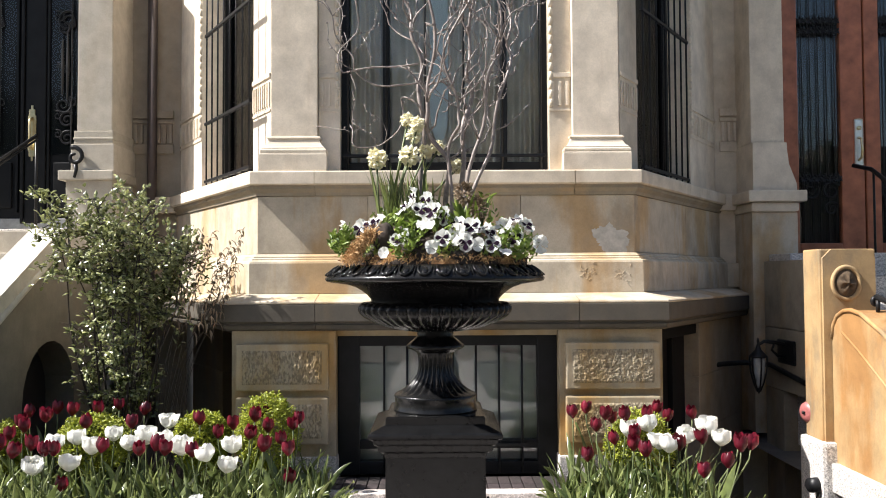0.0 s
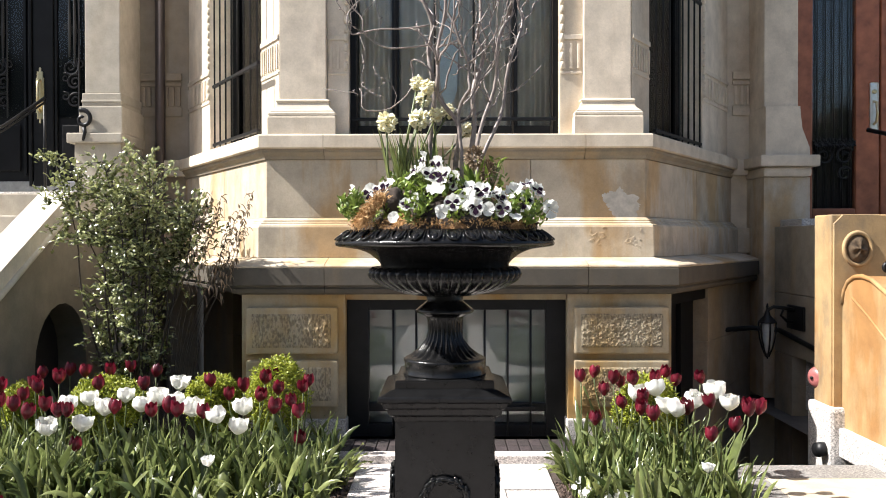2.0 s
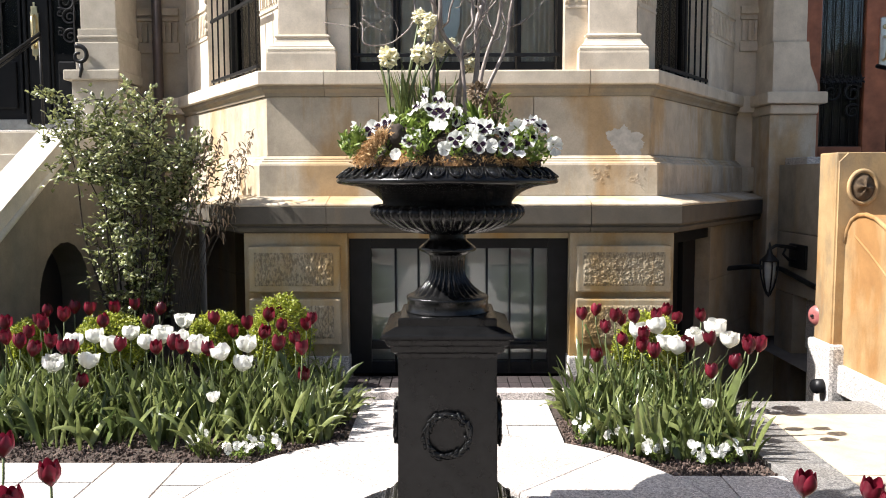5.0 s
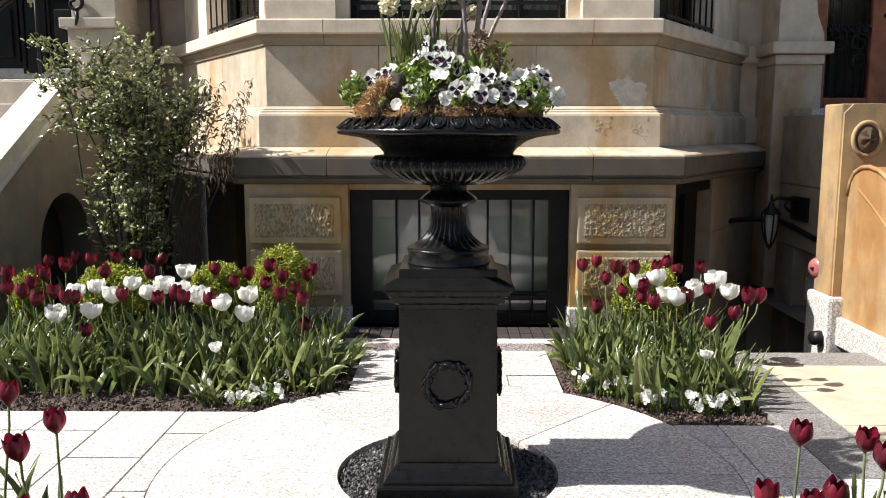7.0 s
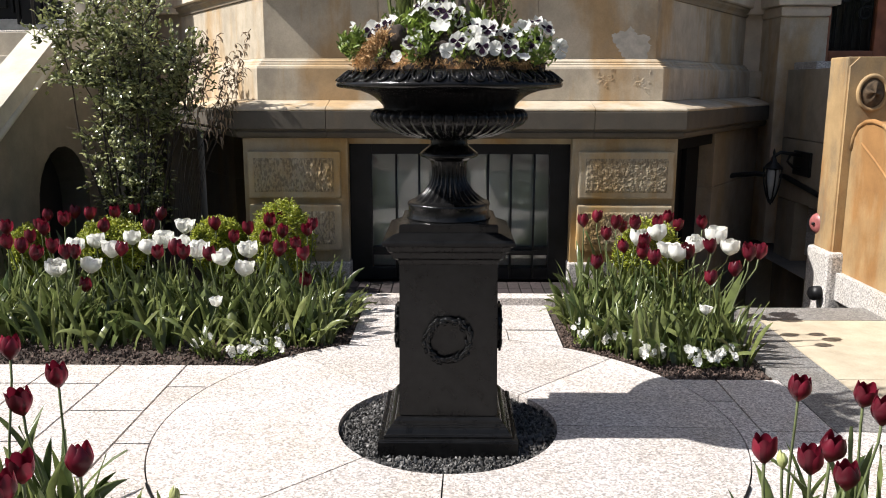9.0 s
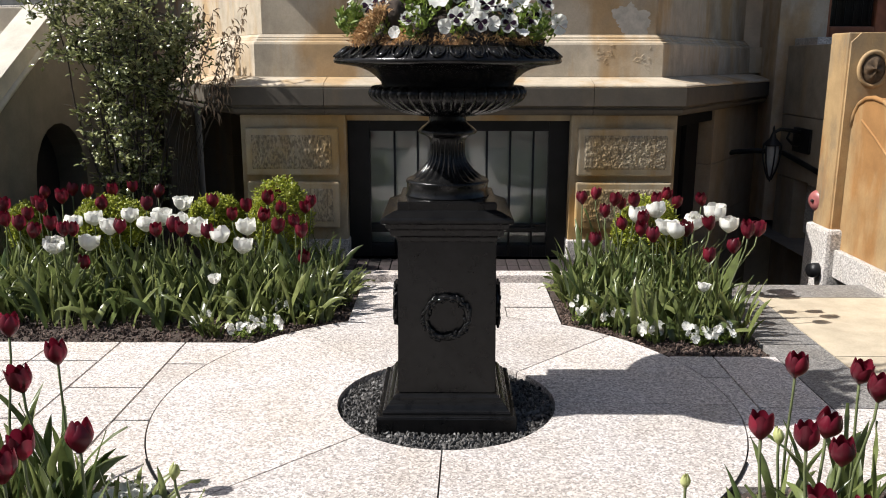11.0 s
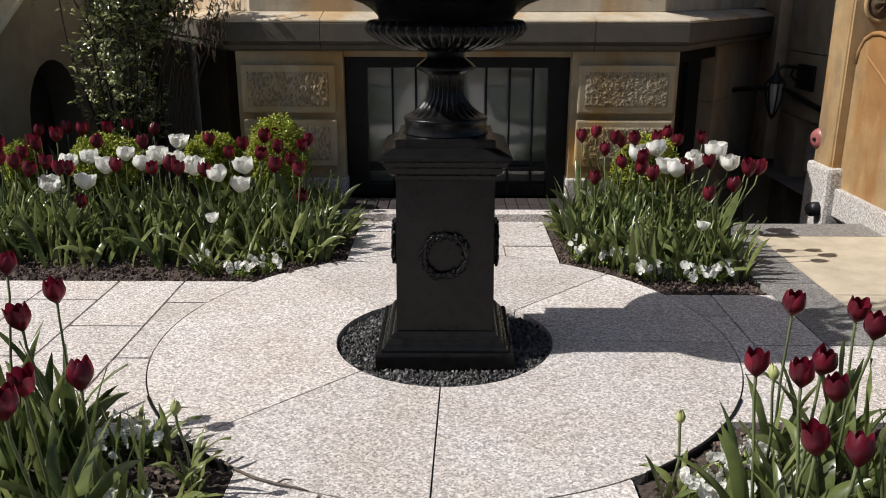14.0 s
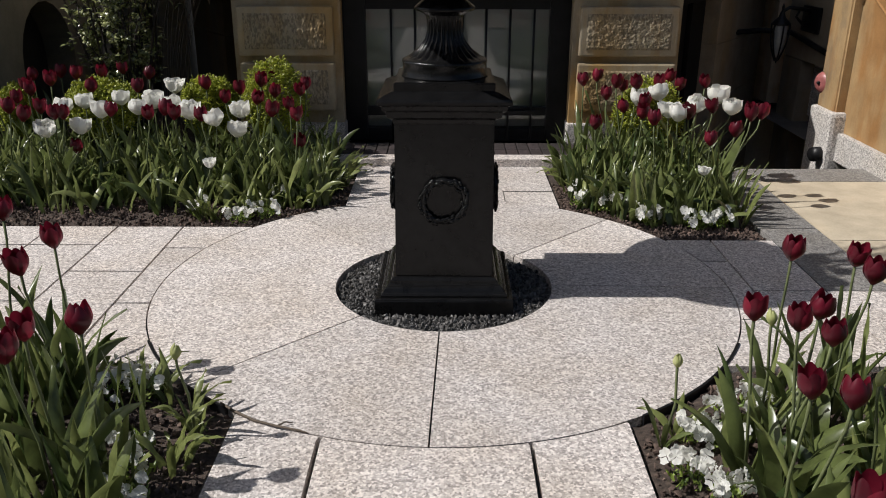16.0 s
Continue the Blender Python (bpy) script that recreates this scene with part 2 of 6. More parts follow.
def glass(name, ior=1.55, tint=(0.92, 0.95, 0.94)):
    m, n, l, b = mat(name)
    f = n.new("ShaderNodeFresnel")
    f.inputs["IOR"].default_value = ior
    t = n.new("ShaderNodeBsdfTransparent")
    t.inputs["Color"].default_value = (*tint, 1)
    g = n.new("ShaderNodeBsdfGlossy")
    g.inputs["Roughness"].default_value = 0.015
    wav = noise_tex(n, l, 3.0, 2, 0.5, coords(n, l))
    k = n.new("ShaderNodeBump")
    k.inputs["Strength"].default_value, k.inputs["Distance"].default_value = 0.06, 0.01
    l.new(wav.outputs["Fac"], k.inputs["Height"])
    l.new(k.outputs["Normal"], g.inputs["Normal"])
    s = n.new("ShaderNodeMixShader")
    l.new(f.outputs[0], s.inputs[0])
    l.new(t.outputs[0], s.inputs[1])
    l.new(g.outputs[0], s.inputs[2])
    l.new(s.outputs[0], n["Material Output"].inputs["Surface"])
    return m


pane_glass = glass("pane_glass", 1.46)
blind_glass = glass("blind_glass", 1.62)


# ---- mesh helpers ----
def finish(bm, name, material, parent=None, label="", smooth=False):
    me = bpy.data.meshes.new(name)
    bm.to_mesh(me)
    bm.free()
    me.materials.append(material)
    if smooth:
        for p in me.polygons:
            p.use_smooth = True
    ob = new(name, me)
    if parent is not None:
        ob.parent = parent
        ob.matrix_parent_inverse = parent.matrix_world.inverted()
    if label:
        tagged(ob, label)
    return ob


def part(name, bm, material, parent, label="", smooth=False):
    return finish(bm, name, material, parent, label, smooth)


def thing(name, label, category, group="", at=(0, 0, 0), kind=""):
    ob = new(name)
    ob.empty_display_size = 0.1
    ob.location = at
    bpy.context.view_layer.update()
    return tagged(ob, label, category, group, kind)


def box(bm, x0, x1, y0, y1, z0, z1, bev=0.0, m=None):
    r = bmesh.ops.create_cube(bm, size=1.0)
    vs = r["verts"]
    for v in vs:
        v.co = Vector((x0 + (v.co.x + 0.5) * (x1 - x0), y0 + (v.co.y + 0.5) * (y1 - y0), z0 + (v.co.z + 0.5) * (z1 - z0)))
    if bev:
        es = list({e for v in vs for e in v.link_edges})
        r = bmesh.ops.bevel(bm, geom=es, offset=bev, segments=2, profile=0.6, affect="EDGES")
        vs = list({v for f in r["faces"] for v in f.verts} | {v for v in vs if v.is_valid})
    if m is not None:
        for v in vs:
            v.co = m @ v.co
    return bm


def boxed(*a, bev=0.0, m=None):
    return box(bmesh.new(), *a, bev=bev, m=m)


def tube(bm, pts, radii, n=7, cap=True):
    """A round bar through the points, with a radius for each."""
    pts = [Vector(p) for p in pts]
    if isinstance(radii, (int, float)):
        radii = [radii] * len(pts)
    rings, side = [], None
    for i, p in enumerate(pts):
        d = (pts[min(i + 1, len(pts) - 1)] - pts[max(i - 1, 0)])
        d = d.normalized() if d.length > 1e-9 else Vector((0, 0, 1))
        if side is None:
            side = d.orthogonal().normalized()
        side = (side - d * side.dot(d)).normalized()
        up = d.cross(side)
        rings.append([bm.verts.new(p + radii[i] * (math.cos(2 * math.pi * k / n) * side + math.sin(2 * math.pi * k / n) * up)) for k in range(n)])
    for a, b in zip(rings, rings[1:]):
        for k in range(n):
            bm.faces.new((a[k], a[(k + 1) % n], b[(k + 1) % n], b[k]))
    if cap:
        bm.faces.new(rings[0][::-1])
        bm.faces.new(rings[-1])
    return bm


def lathe(bm, profile, n=48, wave=None):
    """Turns (radius, height) rows round z; wave(angle, row) scales the radius."""
    rings = []
    for j, (r, z) in enumerate(profile):
        rings.append([bm.verts.new(((r * (wave(2 * math.pi * k / n, j) if wave else 1)) * math.cos(2 * math.pi * k / n), (r * (wave(2 * math.pi * k / n, j) if wave else 1)) * math.sin(2 * math.pi * k / n), z)) for k in range(n)])
    for a, b in zip(rings, rings[1:]):
        for k in range(n):
            bm.faces.new((a[k], a[(k + 1) % n], b[(k + 1) % n], b[k]))
    return bm


def prism(bm, poly, axis, a, b):
    """Extrudes a flat outline along an axis from a to b."""
    def put(u, v, w):
        return {"x": (w, u, v), "y": (u, w, v), "z": (u, v, w)}[axis]
    lo = [bm.verts.new(put(u, v, a)) for u, v in poly]
    hi = [bm.verts.new(put(u, v, b)) for u, v in poly]
    bm.faces.new(lo[::-1])
    bm.faces.new(hi)
    for k in range(len(poly)):
        bm.faces.new((lo[k], lo[(k + 1) % len(poly)], hi[(k + 1) % len(poly)], hi[k]))
    bmesh.ops.recalc_face_normals(bm, faces=bm.faces[:])
    return bm


# ---- the bay: plan and courses ----
P0, P1, P2, P3 = Vector((-2.48, 4.5)), Vector((-1.298, 2.64)), Vector((1.440, 2.64)), Vector((2.70, 4.5))
RUNS = [(P0, P1), (P1, P2), (P2, P3)]


def outward(a, b):
    t = (b - a).normalized()
    return t, Vector((t.y, -t.x))


def miter(i):
    """Half of the turn between run i and run i + 1."""
    ta, tb = outward(*RUNS[i])[0], outward(*RUNS[i + 1])[0]
    return math.tan(ta.angle(tb) / 2)


def course(parent, name, profile, material, joints=((), (), ()), gap=0.004, runs=(0, 1, 2), spans=None, label=""):
    """Stones of one course round the bay. profile: closed outline of (outward offset, z). joints: metres along each run."""
    for i in runs:
        a, b = RUNS[i]
        t, nrm = outward(a, b)
        length = (b - a).length
        cuts = [0.0, *joints[i], length]
        for s0, s1 in zip(cuts, cuts[1:]):
            if spans and not any(lo <= (s0 + s1) / 2 <= hi for lo, hi in spans):
                continue
            bm = bmesh.new()
            rings = []
            for s, end in ((s0, 0), (s1, 1)):
                ring = []
                for o, z in profile:
                    shift = s
                    if s == 0.0 and i > 0:
                        shift = -o * miter(i - 1)
                    elif s == length and i < 2:
                        shift = length + o * miter(i)
                    else:
                        shift += gap / 2 if end == 0 else -gap / 2
                    p = a + t * shift + nrm * o
                    ring.append(bm.verts.new((p.x, p.y, z)))
                rings.append(ring)
            k = len(profile)
            for q in range(k):
                bm.faces.new((rings[0][q], rings[0][(q + 1) % k], rings[1][(q + 1) % k], rings[1][q]))
            bm.faces.new(rings[0][::-1])
            bm.faces.new(rings[1])
            bmesh.ops.recalc_face_normals(bm, faces=bm.faces[:])
            part(name, bm, material, parent, label)


bay = thing("wall_bay", "cream and tan sandstone bay with moulded courses and basement piers", "wall", kind="structure")
IN = -0.32
# upper wall piers are built below; moulded courses here
sill_prof = [(IN, 2.182), (0.07, 2.182), (0.075, 2.172), (0.075, 2.09), (0.065, 2.081), (IN, 2.081)]
sill_mould_prof = [(IN, 2.079), (0.055, 2.079), (0.045, 2.07), (0.045, 2.055), (0.02, 2.03), (0.012, 2.007), (IN, 2.007)]
course(bay, "sill_stone", sill_prof, cream_stone, ((1.1,), (0.42, 2.30), (1.1,)))
# dirt and the shade under the sill are both in the moulding's brown
course(bay, "sill_moulding", sill_mould_prof, mould_stone, ((1.1,), (0.42, 2.30), (1.1,)), label="weathered brown sill moulding, partly shade in its colour")
dado_prof = [(IN, 2.004), (0.0, 2.004), (0.0, 1.588), (IN, 1.588)]
course(bay, "dado_stone", dado_prof, tan_stone, ((1.2,), (0.80, 1.91), (1.2,)))
mould_prof = [(IN, 1.585), (0.012, 1.585), (0.02, 1.575), (0.035, 1.566), (0.036, 1.556), (0.05, 1.55), (0.052, 1.54), (0.072, 1.53), (0.078, 1.515), (0.08, 1.30), (IN, 1.30)]
course(bay, "base_stone", mould_prof, tan_stone, ((1.0,), (1.37,), (1.0,)))
wash_prof = [(IN, 1.297), (0.082, 1.297), (0.285, 1.254), (0.300, 1.246), (0.302, 1.238), (0.298, 1.231), (IN, 1.231)]
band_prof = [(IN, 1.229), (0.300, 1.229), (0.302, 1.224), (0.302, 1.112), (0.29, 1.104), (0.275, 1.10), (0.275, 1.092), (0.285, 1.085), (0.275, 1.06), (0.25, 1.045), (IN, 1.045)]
# pale top over dirty dark front: the ledge's lit contrast is put into colour
course(bay, "band_wash", wash_prof, tan_stone, ((1.05,), (0.46, 2.28), (1.05,)), label="pale top of the band, its sunlit look in the colour")
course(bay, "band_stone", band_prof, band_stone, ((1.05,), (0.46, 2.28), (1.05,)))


def run_pose(i, s, o, z):
    """A frame on run i: x along it, y into the wall, z up."""
    a, b = RUNS[i]
    t, nrm = outward(a, b)
    p = a + t * s + nrm * o
    m = Matrix.Identity(4)
    m.col[0][:3], m.col[1][:3], m.col[2][:3], m.col[3][:3] = (t.x, t.y, 0), (-nrm.x, -nrm.y, 0), (0, 0, 1), (p.x, p.y, z)
    return m


L = [(b - a).length for a, b in RUNS]


def wall_box(i, s0, s1, o0, o1, z0, z1, name, material, parent=bay, bev=0.004, label=""):
    """A stone on run i between two stretches and two outward offsets."""
    return part(name, boxed(s0, s1, -o1, -o0, z0, z1, bev=bev, m=run_pose(i, 0, 0, 0)), material, parent, label)


# basement piers on the front, with two raised rusticated blocks each
X0 = 1.346
for x0, x1, b0, b1 in ((-1.48, -0.755, -1.44, -0.80), (0.805, 1.53, 0.845, 1.50)):
    wall_box(1, x0 + X0, x1 + X0, IN, 0.20, 0.0, 1.043, "pier", basement_stone)
    wall_box(1, x0 + X0 - 0.01, x1 + X0 + 0.01, IN, 0.235, -0.05, 0.17, "plinth_stone", grey_granite, bev=0.012)
    for z0, z1 in ((0.632, 0.955), (0.262, 0.585)):
        blk = wall_box(1, b0 + X0, b1 + X0, 0.1, 0.262, z0, z1, "raised_block", basement_stone, bev=0.012)
        bm = bmesh.new()
        nx, nz = 130, 58
        lo, wide, high = 0.048 + b0 + 0.045, b1 - b0 - 0.09, z1 - z0 - 0.09
        fx, fz = (110, 42) if x0 < 0 else (95, 90)

        def tooled(u, w):
            x, z = lo + wide * u / nx, z0 + 0.045 + high * w / nz
            edge = min(1, u / 3, (nx - u) / 3, w / 3, (nz - w) / 3)
            return x, 2.64 - 0.264 - edge * (0.005 + (0.0075 if x0 < 0 else 0.0042) * noise.noise((x * fx, z * fz, x0)) + 0.0035 * noise.noise((x * 30, z * 30, x0))), z

        grid = [[bm.verts.new(tooled(u, w)) for u in range(nx + 1)] for w in range(nz + 1)]
        for w in range(nz):
            for u in range(nx):
                bm.faces.new((grid[w][u], grid[w][u + 1], grid[w + 1][u + 1], grid[w + 1][u]))
        part("tooled_face", bm, tooled_stone, blk, "picked stone panel with groove shade in its colour", True)
wall_box(1, -0.755 + X0, 0.805 + X0, IN, 0.14, 1.0, 1.043, "lintel", basement_stone)
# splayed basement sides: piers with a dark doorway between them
# the left pier's stone carries the overhang's shade in its colour
for i, d0, d1, w0, w1, skin, face in ((0, L[0] - 1.30, L[0], 0.0, L[0] - 1.30, pier_shade_stone, -0.16), (2, 0.0, 0.92, 0.92, L[2], area_stone, 0.18)):
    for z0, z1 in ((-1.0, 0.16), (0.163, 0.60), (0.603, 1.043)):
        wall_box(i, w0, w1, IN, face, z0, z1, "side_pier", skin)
    wall_box(i, d0, d1, face - 0.14, face - 0.02, 0.95, 1.043, "lintel", door_black)
    wall_box(i, d0, d1, face - 0.16, face - 0.12, -1.0, 0.95, "door_leaf", door_black)
    for u0, u1 in ((d0, d0 + 0.08), (d1 - 0.42, d1 - 0.34)):
        wall_box(i, u0, u1, face - 0.12, face - 0.08, -1.0, 0.95, "door_frame", door_black)

# upper bay: pilasters, jambs, windows
TOP = 4.6


def pilaster(i, s0, s1):
    c = (s0 + s1) / 2
    h = (s1 - s0) / 2
    wall_box(i, s0, s1, -0.25, 0.0, 2.43, TOP, "pilaster_shaft", cream_stone, bev=0.006)
    m = run_pose(i, 0, 0, 0)
    rows = ((0.004, 2.442), (0.016, 2.440), (0.024, 2.434), (0.026, 2.427), (0.022, 2.420), (0.016, 2.417), (0.018, 2.408), (0.026, 2.388), (0.042, 2.366), (0.056, 2.357), (0.060, 2.354), (0.060, 2.346), (0.066, 2.343), (0.071, 2.336), (0.071, 2.322), (0.067, 2.317), (0.072, 2.312), (0.074, 2.300), (0.074, 2.182))
    bm = bmesh.new()
    rings = [[bm.verts.new(m @ Vector((u, y, z))) for u, y in ((c - h - e, 0.25), (c - h - e, -0.8 * e), (c + h + e, -0.8 * e), (c + h + e, 0.25))] for e, z in rows]
    for top, low in zip(rings, rings[1:]):
        for k in range(4):
            bm.faces.new((top[k], top[(k + 1) % 4], low[(k + 1) % 4], low[k]))
    bm.faces.new(rings[0])
    bm.faces.new(rings[-1][::-1])
    bmesh.ops.recalc_face_normals(bm, faces=bm.faces[:])
    part("pilaster_base", bm, cream_stone, bay)


pilaster(1, -1.25 + X0, -0.913 + X0)
pilaster(1, 0.95 + X0, 1.292 + X0)


def jamb(i, s0, s1, o, bead):
    """Recessed strip beside a window with a fluted tablet and a beaded edge."""
    wall_box(i, s0, s1, -0.3, o, 2.182, TOP, "jamb_stone", cream_stone, bev=0.003)
    z0, z1 = 2.66, 2.87
    wall_box(i, s0, s1, o, o + 0.012, z1 + 0.01, z1 + 0.045, "fillet", cream_stone)
    wall_box(i, s0, s1, o, o + 0.008, z0 - 0.03, z0 - 0.012, "fillet", cream_stone)
    n = max(2, int((s1 - s0) / 0.045))
    for k in range(n):
        u = s0 + (s1 - s0) * (k + 0.5) / n
        wall_box(i, u - 0.011, u + 0.011, o, o + 0.012, z0 + 0.01, z1 - 0.02, "flute", cream_stone)
    if bead is not None:
        bm = bmesh.new()
        m = run_pose(i, bead, o + 0.004, 0)
        z = 2.66
        while z < TOP:
            tube(bm, [m @ Vector((0, 0, z + d)) for d in (0, 0.012, 0.03, 0.048, 0.06)], [0.008, 0.016, 0.018, 0.016, 0.008], 6)
            z += 0.068
        part("bead", bm, cream_stone, bay, smooth=True)


jamb(1, -0.91 + X0, -0.755 + X0, -0.05, -0.775 + X0)
jamb(1, 0.785 + X0, 0.947 + X0, -0.05, 0.80 + X0)
for i, w0, w1 in ((0, 0.70, 1.88), (2, 0.30, 1.46)):
    a0, a1 = (0.0, w0) if i == 0 else (w1, L[i])
    jamb(i, a0, a1, -0.03, w0 - 0.02 if i == 0 else w1 + 0.02)
    b0, b1 = (w1, L[i] + 0.045) if i == 0 else (-0.045, w0)
    jamb(i, b0, b1, -0.08, None)
    wall_box(i, w0, w1, -0.3, -0.2, 2.10, 2.19, "window_ledge", cream_stone)


def window(i, s0, s1, o, z0, z1, name, label, mull=(), curtain=True, rail=None):
    w = thing(name, label, "window", kind="structure")
    m = run_pose(i, 0, 0, 0)
    fr = 0.055
    for a, b, c, d in ((s0, s0 + fr, z0, z1), (s1 - fr, s1, z0, z1), (s0 + fr, s1 - fr, z0, z0 + fr * 1.6), (s0 + fr, s1 - fr, z1 - fr, z1)):
        part("window_frame", boxed(a, b, -o, -o + 0.09, c, d, bev=0.006, m=m), black_paint, w)
    for u in mull:
        part("mullion", boxed(u - 0.025, u + 0.025, -o + 0.01, -o + 0.08, z0 + fr, z1 - fr, bev=0.005, m=m), black_paint, w)
    if rail:
        part("meeting_rail", boxed(s0 + fr, s1 - fr, -o + 0.015, -o + 0.075, rail, rail + 0.05, bev=0.005, m=m), black_paint, w)
    cuts = [s0 + fr, *mull, s1 - fr]
    for a, b in zip(cuts, cuts[1:]):
        p = part("pane", boxed(a, b, -o + 0.045, -o + 0.049, z0 + fr, z1 - fr, m=m), pane_glass, w)
        p.visible_shadow = False
    if curtain:
        bm = bmesh.new()
        span = s1 - s0
        n = int(span / 0.008)
        vs = []
        for k in range(n + 1):
            u = s0 + span * k / n
            d = -o + 0.10 + 0.025 * math.sin(u * 75 + 2 * math.sin(u * 9))
            vs.append((bm.verts.new(m @ Vector((u, d, z0))), bm.verts.new(m @ Vector((u, d, z1)))))
        for p, q in zip(vs, vs[1:]):
            bm.faces.new((p[0], q[0], q[1], p[1]))
        part("curtain", bm, curtain_cloth, w, "grey lined curtain in soft folds", True)
        if len(mull) == 2:
            # added pale panel gives the bright gap between the curtains by its colour
            edge = [(-0.045, z1), (-0.045, 2.66), (-0.03, 2.52), (-0.005, 2.45), (0.03, 2.43), (0.06, 2.46), (0.085, 2.54), (0.092, 2.70), (0.092, z1)]
            gap_panel = prism(bmesh.new(), edge, "y", 2.64 + 0.14 + 0.056, 2.64 + 0.14 + 0.062)
            part("gap_panel", gap_panel, gap_panel_white, w, "pale panel for the bright gap between the curtains")
    return w


window(1, -0.755 + X0, 0.785 + X0, -0.14, 2.182, TOP, "window_1", "tall black-framed window with grey curtains behind", (-0.42 + X0, 0.46 + X0), True)
window(0, 0.70, 1.88, -0.22, 2.19, TOP, "window_2", "narrow black-framed side window with curtains", (), True)
window(2, 0.30, 1.46, -0.22, 2.19, TOP, "window_3", "narrow black-framed shaded side window", (), True)
pane_keep, pane_glass = pane_glass, blind_glass
wb = window(1, -0.755 + X0, 0.805 + X0, 0.10, 0.02, 1.0, "window_4", "black-framed basement window with a grey blind behind", (), False)
pane_glass = pane_keep
part("thick_frame", boxed(-0.705, -0.55, 2.535, 2.60, 0.02, 1.0, bev=0.006), black_paint, wb)
part("thick_frame", boxed(0.71, 0.852, 2.535, 2.60, 0.02, 1.0, bev=0.006), black_paint, wb)
part("thick_frame", boxed(-0.55, 0.71, 2.535, 2.60, 0.925, 1.0, bev=0.006), black_paint, wb)
part("sash_rail", boxed(-0.55, 0.71, 2.535, 2.585, 0.20, 0.262, bev=0.006), black_paint, wb)
part("blind", boxed(-0.65, 0.81, 2.70, 2.71, 0.03, 0.98), shade_cloth, wb)


def grille(i, s0, s1, o, z0, z1, rows, step, name, label, bulge=0.0):
    g = thing(name, label, "window grille")
    m = run_pose(i, 0, 0, 0)
    for z in rows:
        part("cross_bar", boxed(s0 - 0.03, s1 + 0.03, -o - 0.012, -o + 0.012, z - 0.012, z + 0.012, bev=0.003, m=m), wrought_iron, g)
    n = max(1, round((s1 - s0) / step))
    for k in range(n + 1):
        u = s0 + (s1 - s0) * k / n
        bm = bmesh.new()
        tube(bm, [m @ Vector((u, -o - bulge, z)) for z in (z0, (z0 + z1) / 2, z1)], 0.008, 6)
        part("bar", bm, wrought_iron, g, smooth=True)
    return g


grille(0, 1.04, 2.10, 0.03, 2.2, TOP, (2.228, 2.718, 3.47, 4.2), 0.145, "window_grille", "black wrought-iron bars over the sunlit side window")
grille(2, 0.17, 1.22, 0.02, 2.2, TOP, (2.228, 3.41, 4.2), 0.145, "window_grille", "black wrought-iron bars over the shaded side window")
grille(1, -0.70 + X0, 0.73 + X0, -0.09, 2.2, TOP, (2.31,), 0.28, "window_grille", "thin black iron bars before the front window")
grille(1, -0.422 + X0, 0.552 + X0, 0.13, 0.03, 0.93, (0.23,), 0.162, "window_grille", "black iron bars over the basement window")

# rooms behind the glass and the mass of the house above
room = thing("interior", "near-black sheets for the dim rooms behind the bay windows", "interior", kind="structure")
# the rooms' dimness is put into the near-black colour of these surfaces
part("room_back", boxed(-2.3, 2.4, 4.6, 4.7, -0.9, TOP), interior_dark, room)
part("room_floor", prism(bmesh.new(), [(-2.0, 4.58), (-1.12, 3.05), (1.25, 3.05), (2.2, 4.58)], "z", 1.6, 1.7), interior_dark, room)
upper = thing("wall_upper", "cream stone upper storeys of the house", "wall", kind="structure")
part("bay_storey", prism(bmesh.new(), [(p.x, p.y + 0.02) for p in (P0, P1, P2, P3)], "z", TOP, 9.0), cream_stone, upper)

# ---- main wall, door surrounds ----
main = thing("wall_main", "cream sandstone house front behind the bay", "wall", kind="structure")
# left stones use a darker copy of the cream, with shade in the colour
for x0, x1, z0, z1 in ((-2.92, -2.38, -1.0, 9.0), (2.60, 2.91, -1.0, 9.0), (-7.0, -4.6, -1.0, 9.0), (4.7, 7.0, -1.0, 9.0), (-4.6, -2.92, 4.6, 9.0), (2.91, 4.7, 4.6, 9.0), (-4.6, -2.92, -1.0, 1.8), (2.91, 4.7, -1.0, 1.6)):
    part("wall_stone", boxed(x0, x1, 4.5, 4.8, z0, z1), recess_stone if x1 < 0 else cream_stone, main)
for x0, x1 in ((-2.90, -2.51), (2.71, 2.88)):
    for z0, z1, d in ((2.94, 3.01, 0.03), (2.89, 2.925, 0.018), (2.60, 2.69, 0.02)):
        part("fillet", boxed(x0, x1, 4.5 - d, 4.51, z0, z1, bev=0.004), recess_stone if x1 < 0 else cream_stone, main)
    n = int((x1 - x0) / 0.05)
    for k in range(n):
        u = x0 + (x1 - x0) * (k + 0.5) / n
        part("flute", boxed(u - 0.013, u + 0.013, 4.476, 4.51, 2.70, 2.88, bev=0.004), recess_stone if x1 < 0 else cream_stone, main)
# courses that run on from the bay
for x0, x1 in ((-2.92, -2.45), (2.65, 2.9)):
    part("sill_stone", boxed(x0, x1, 4.42, 4.52, 2.03, 2.182, bev=0.01), cream_stone, main)
    part("base_stone", boxed(x0, x1, 4.42, 4.52, 1.3, 1.53, bev=0.01), tan_stone, main)
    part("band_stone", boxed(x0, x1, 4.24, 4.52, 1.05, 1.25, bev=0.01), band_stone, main)


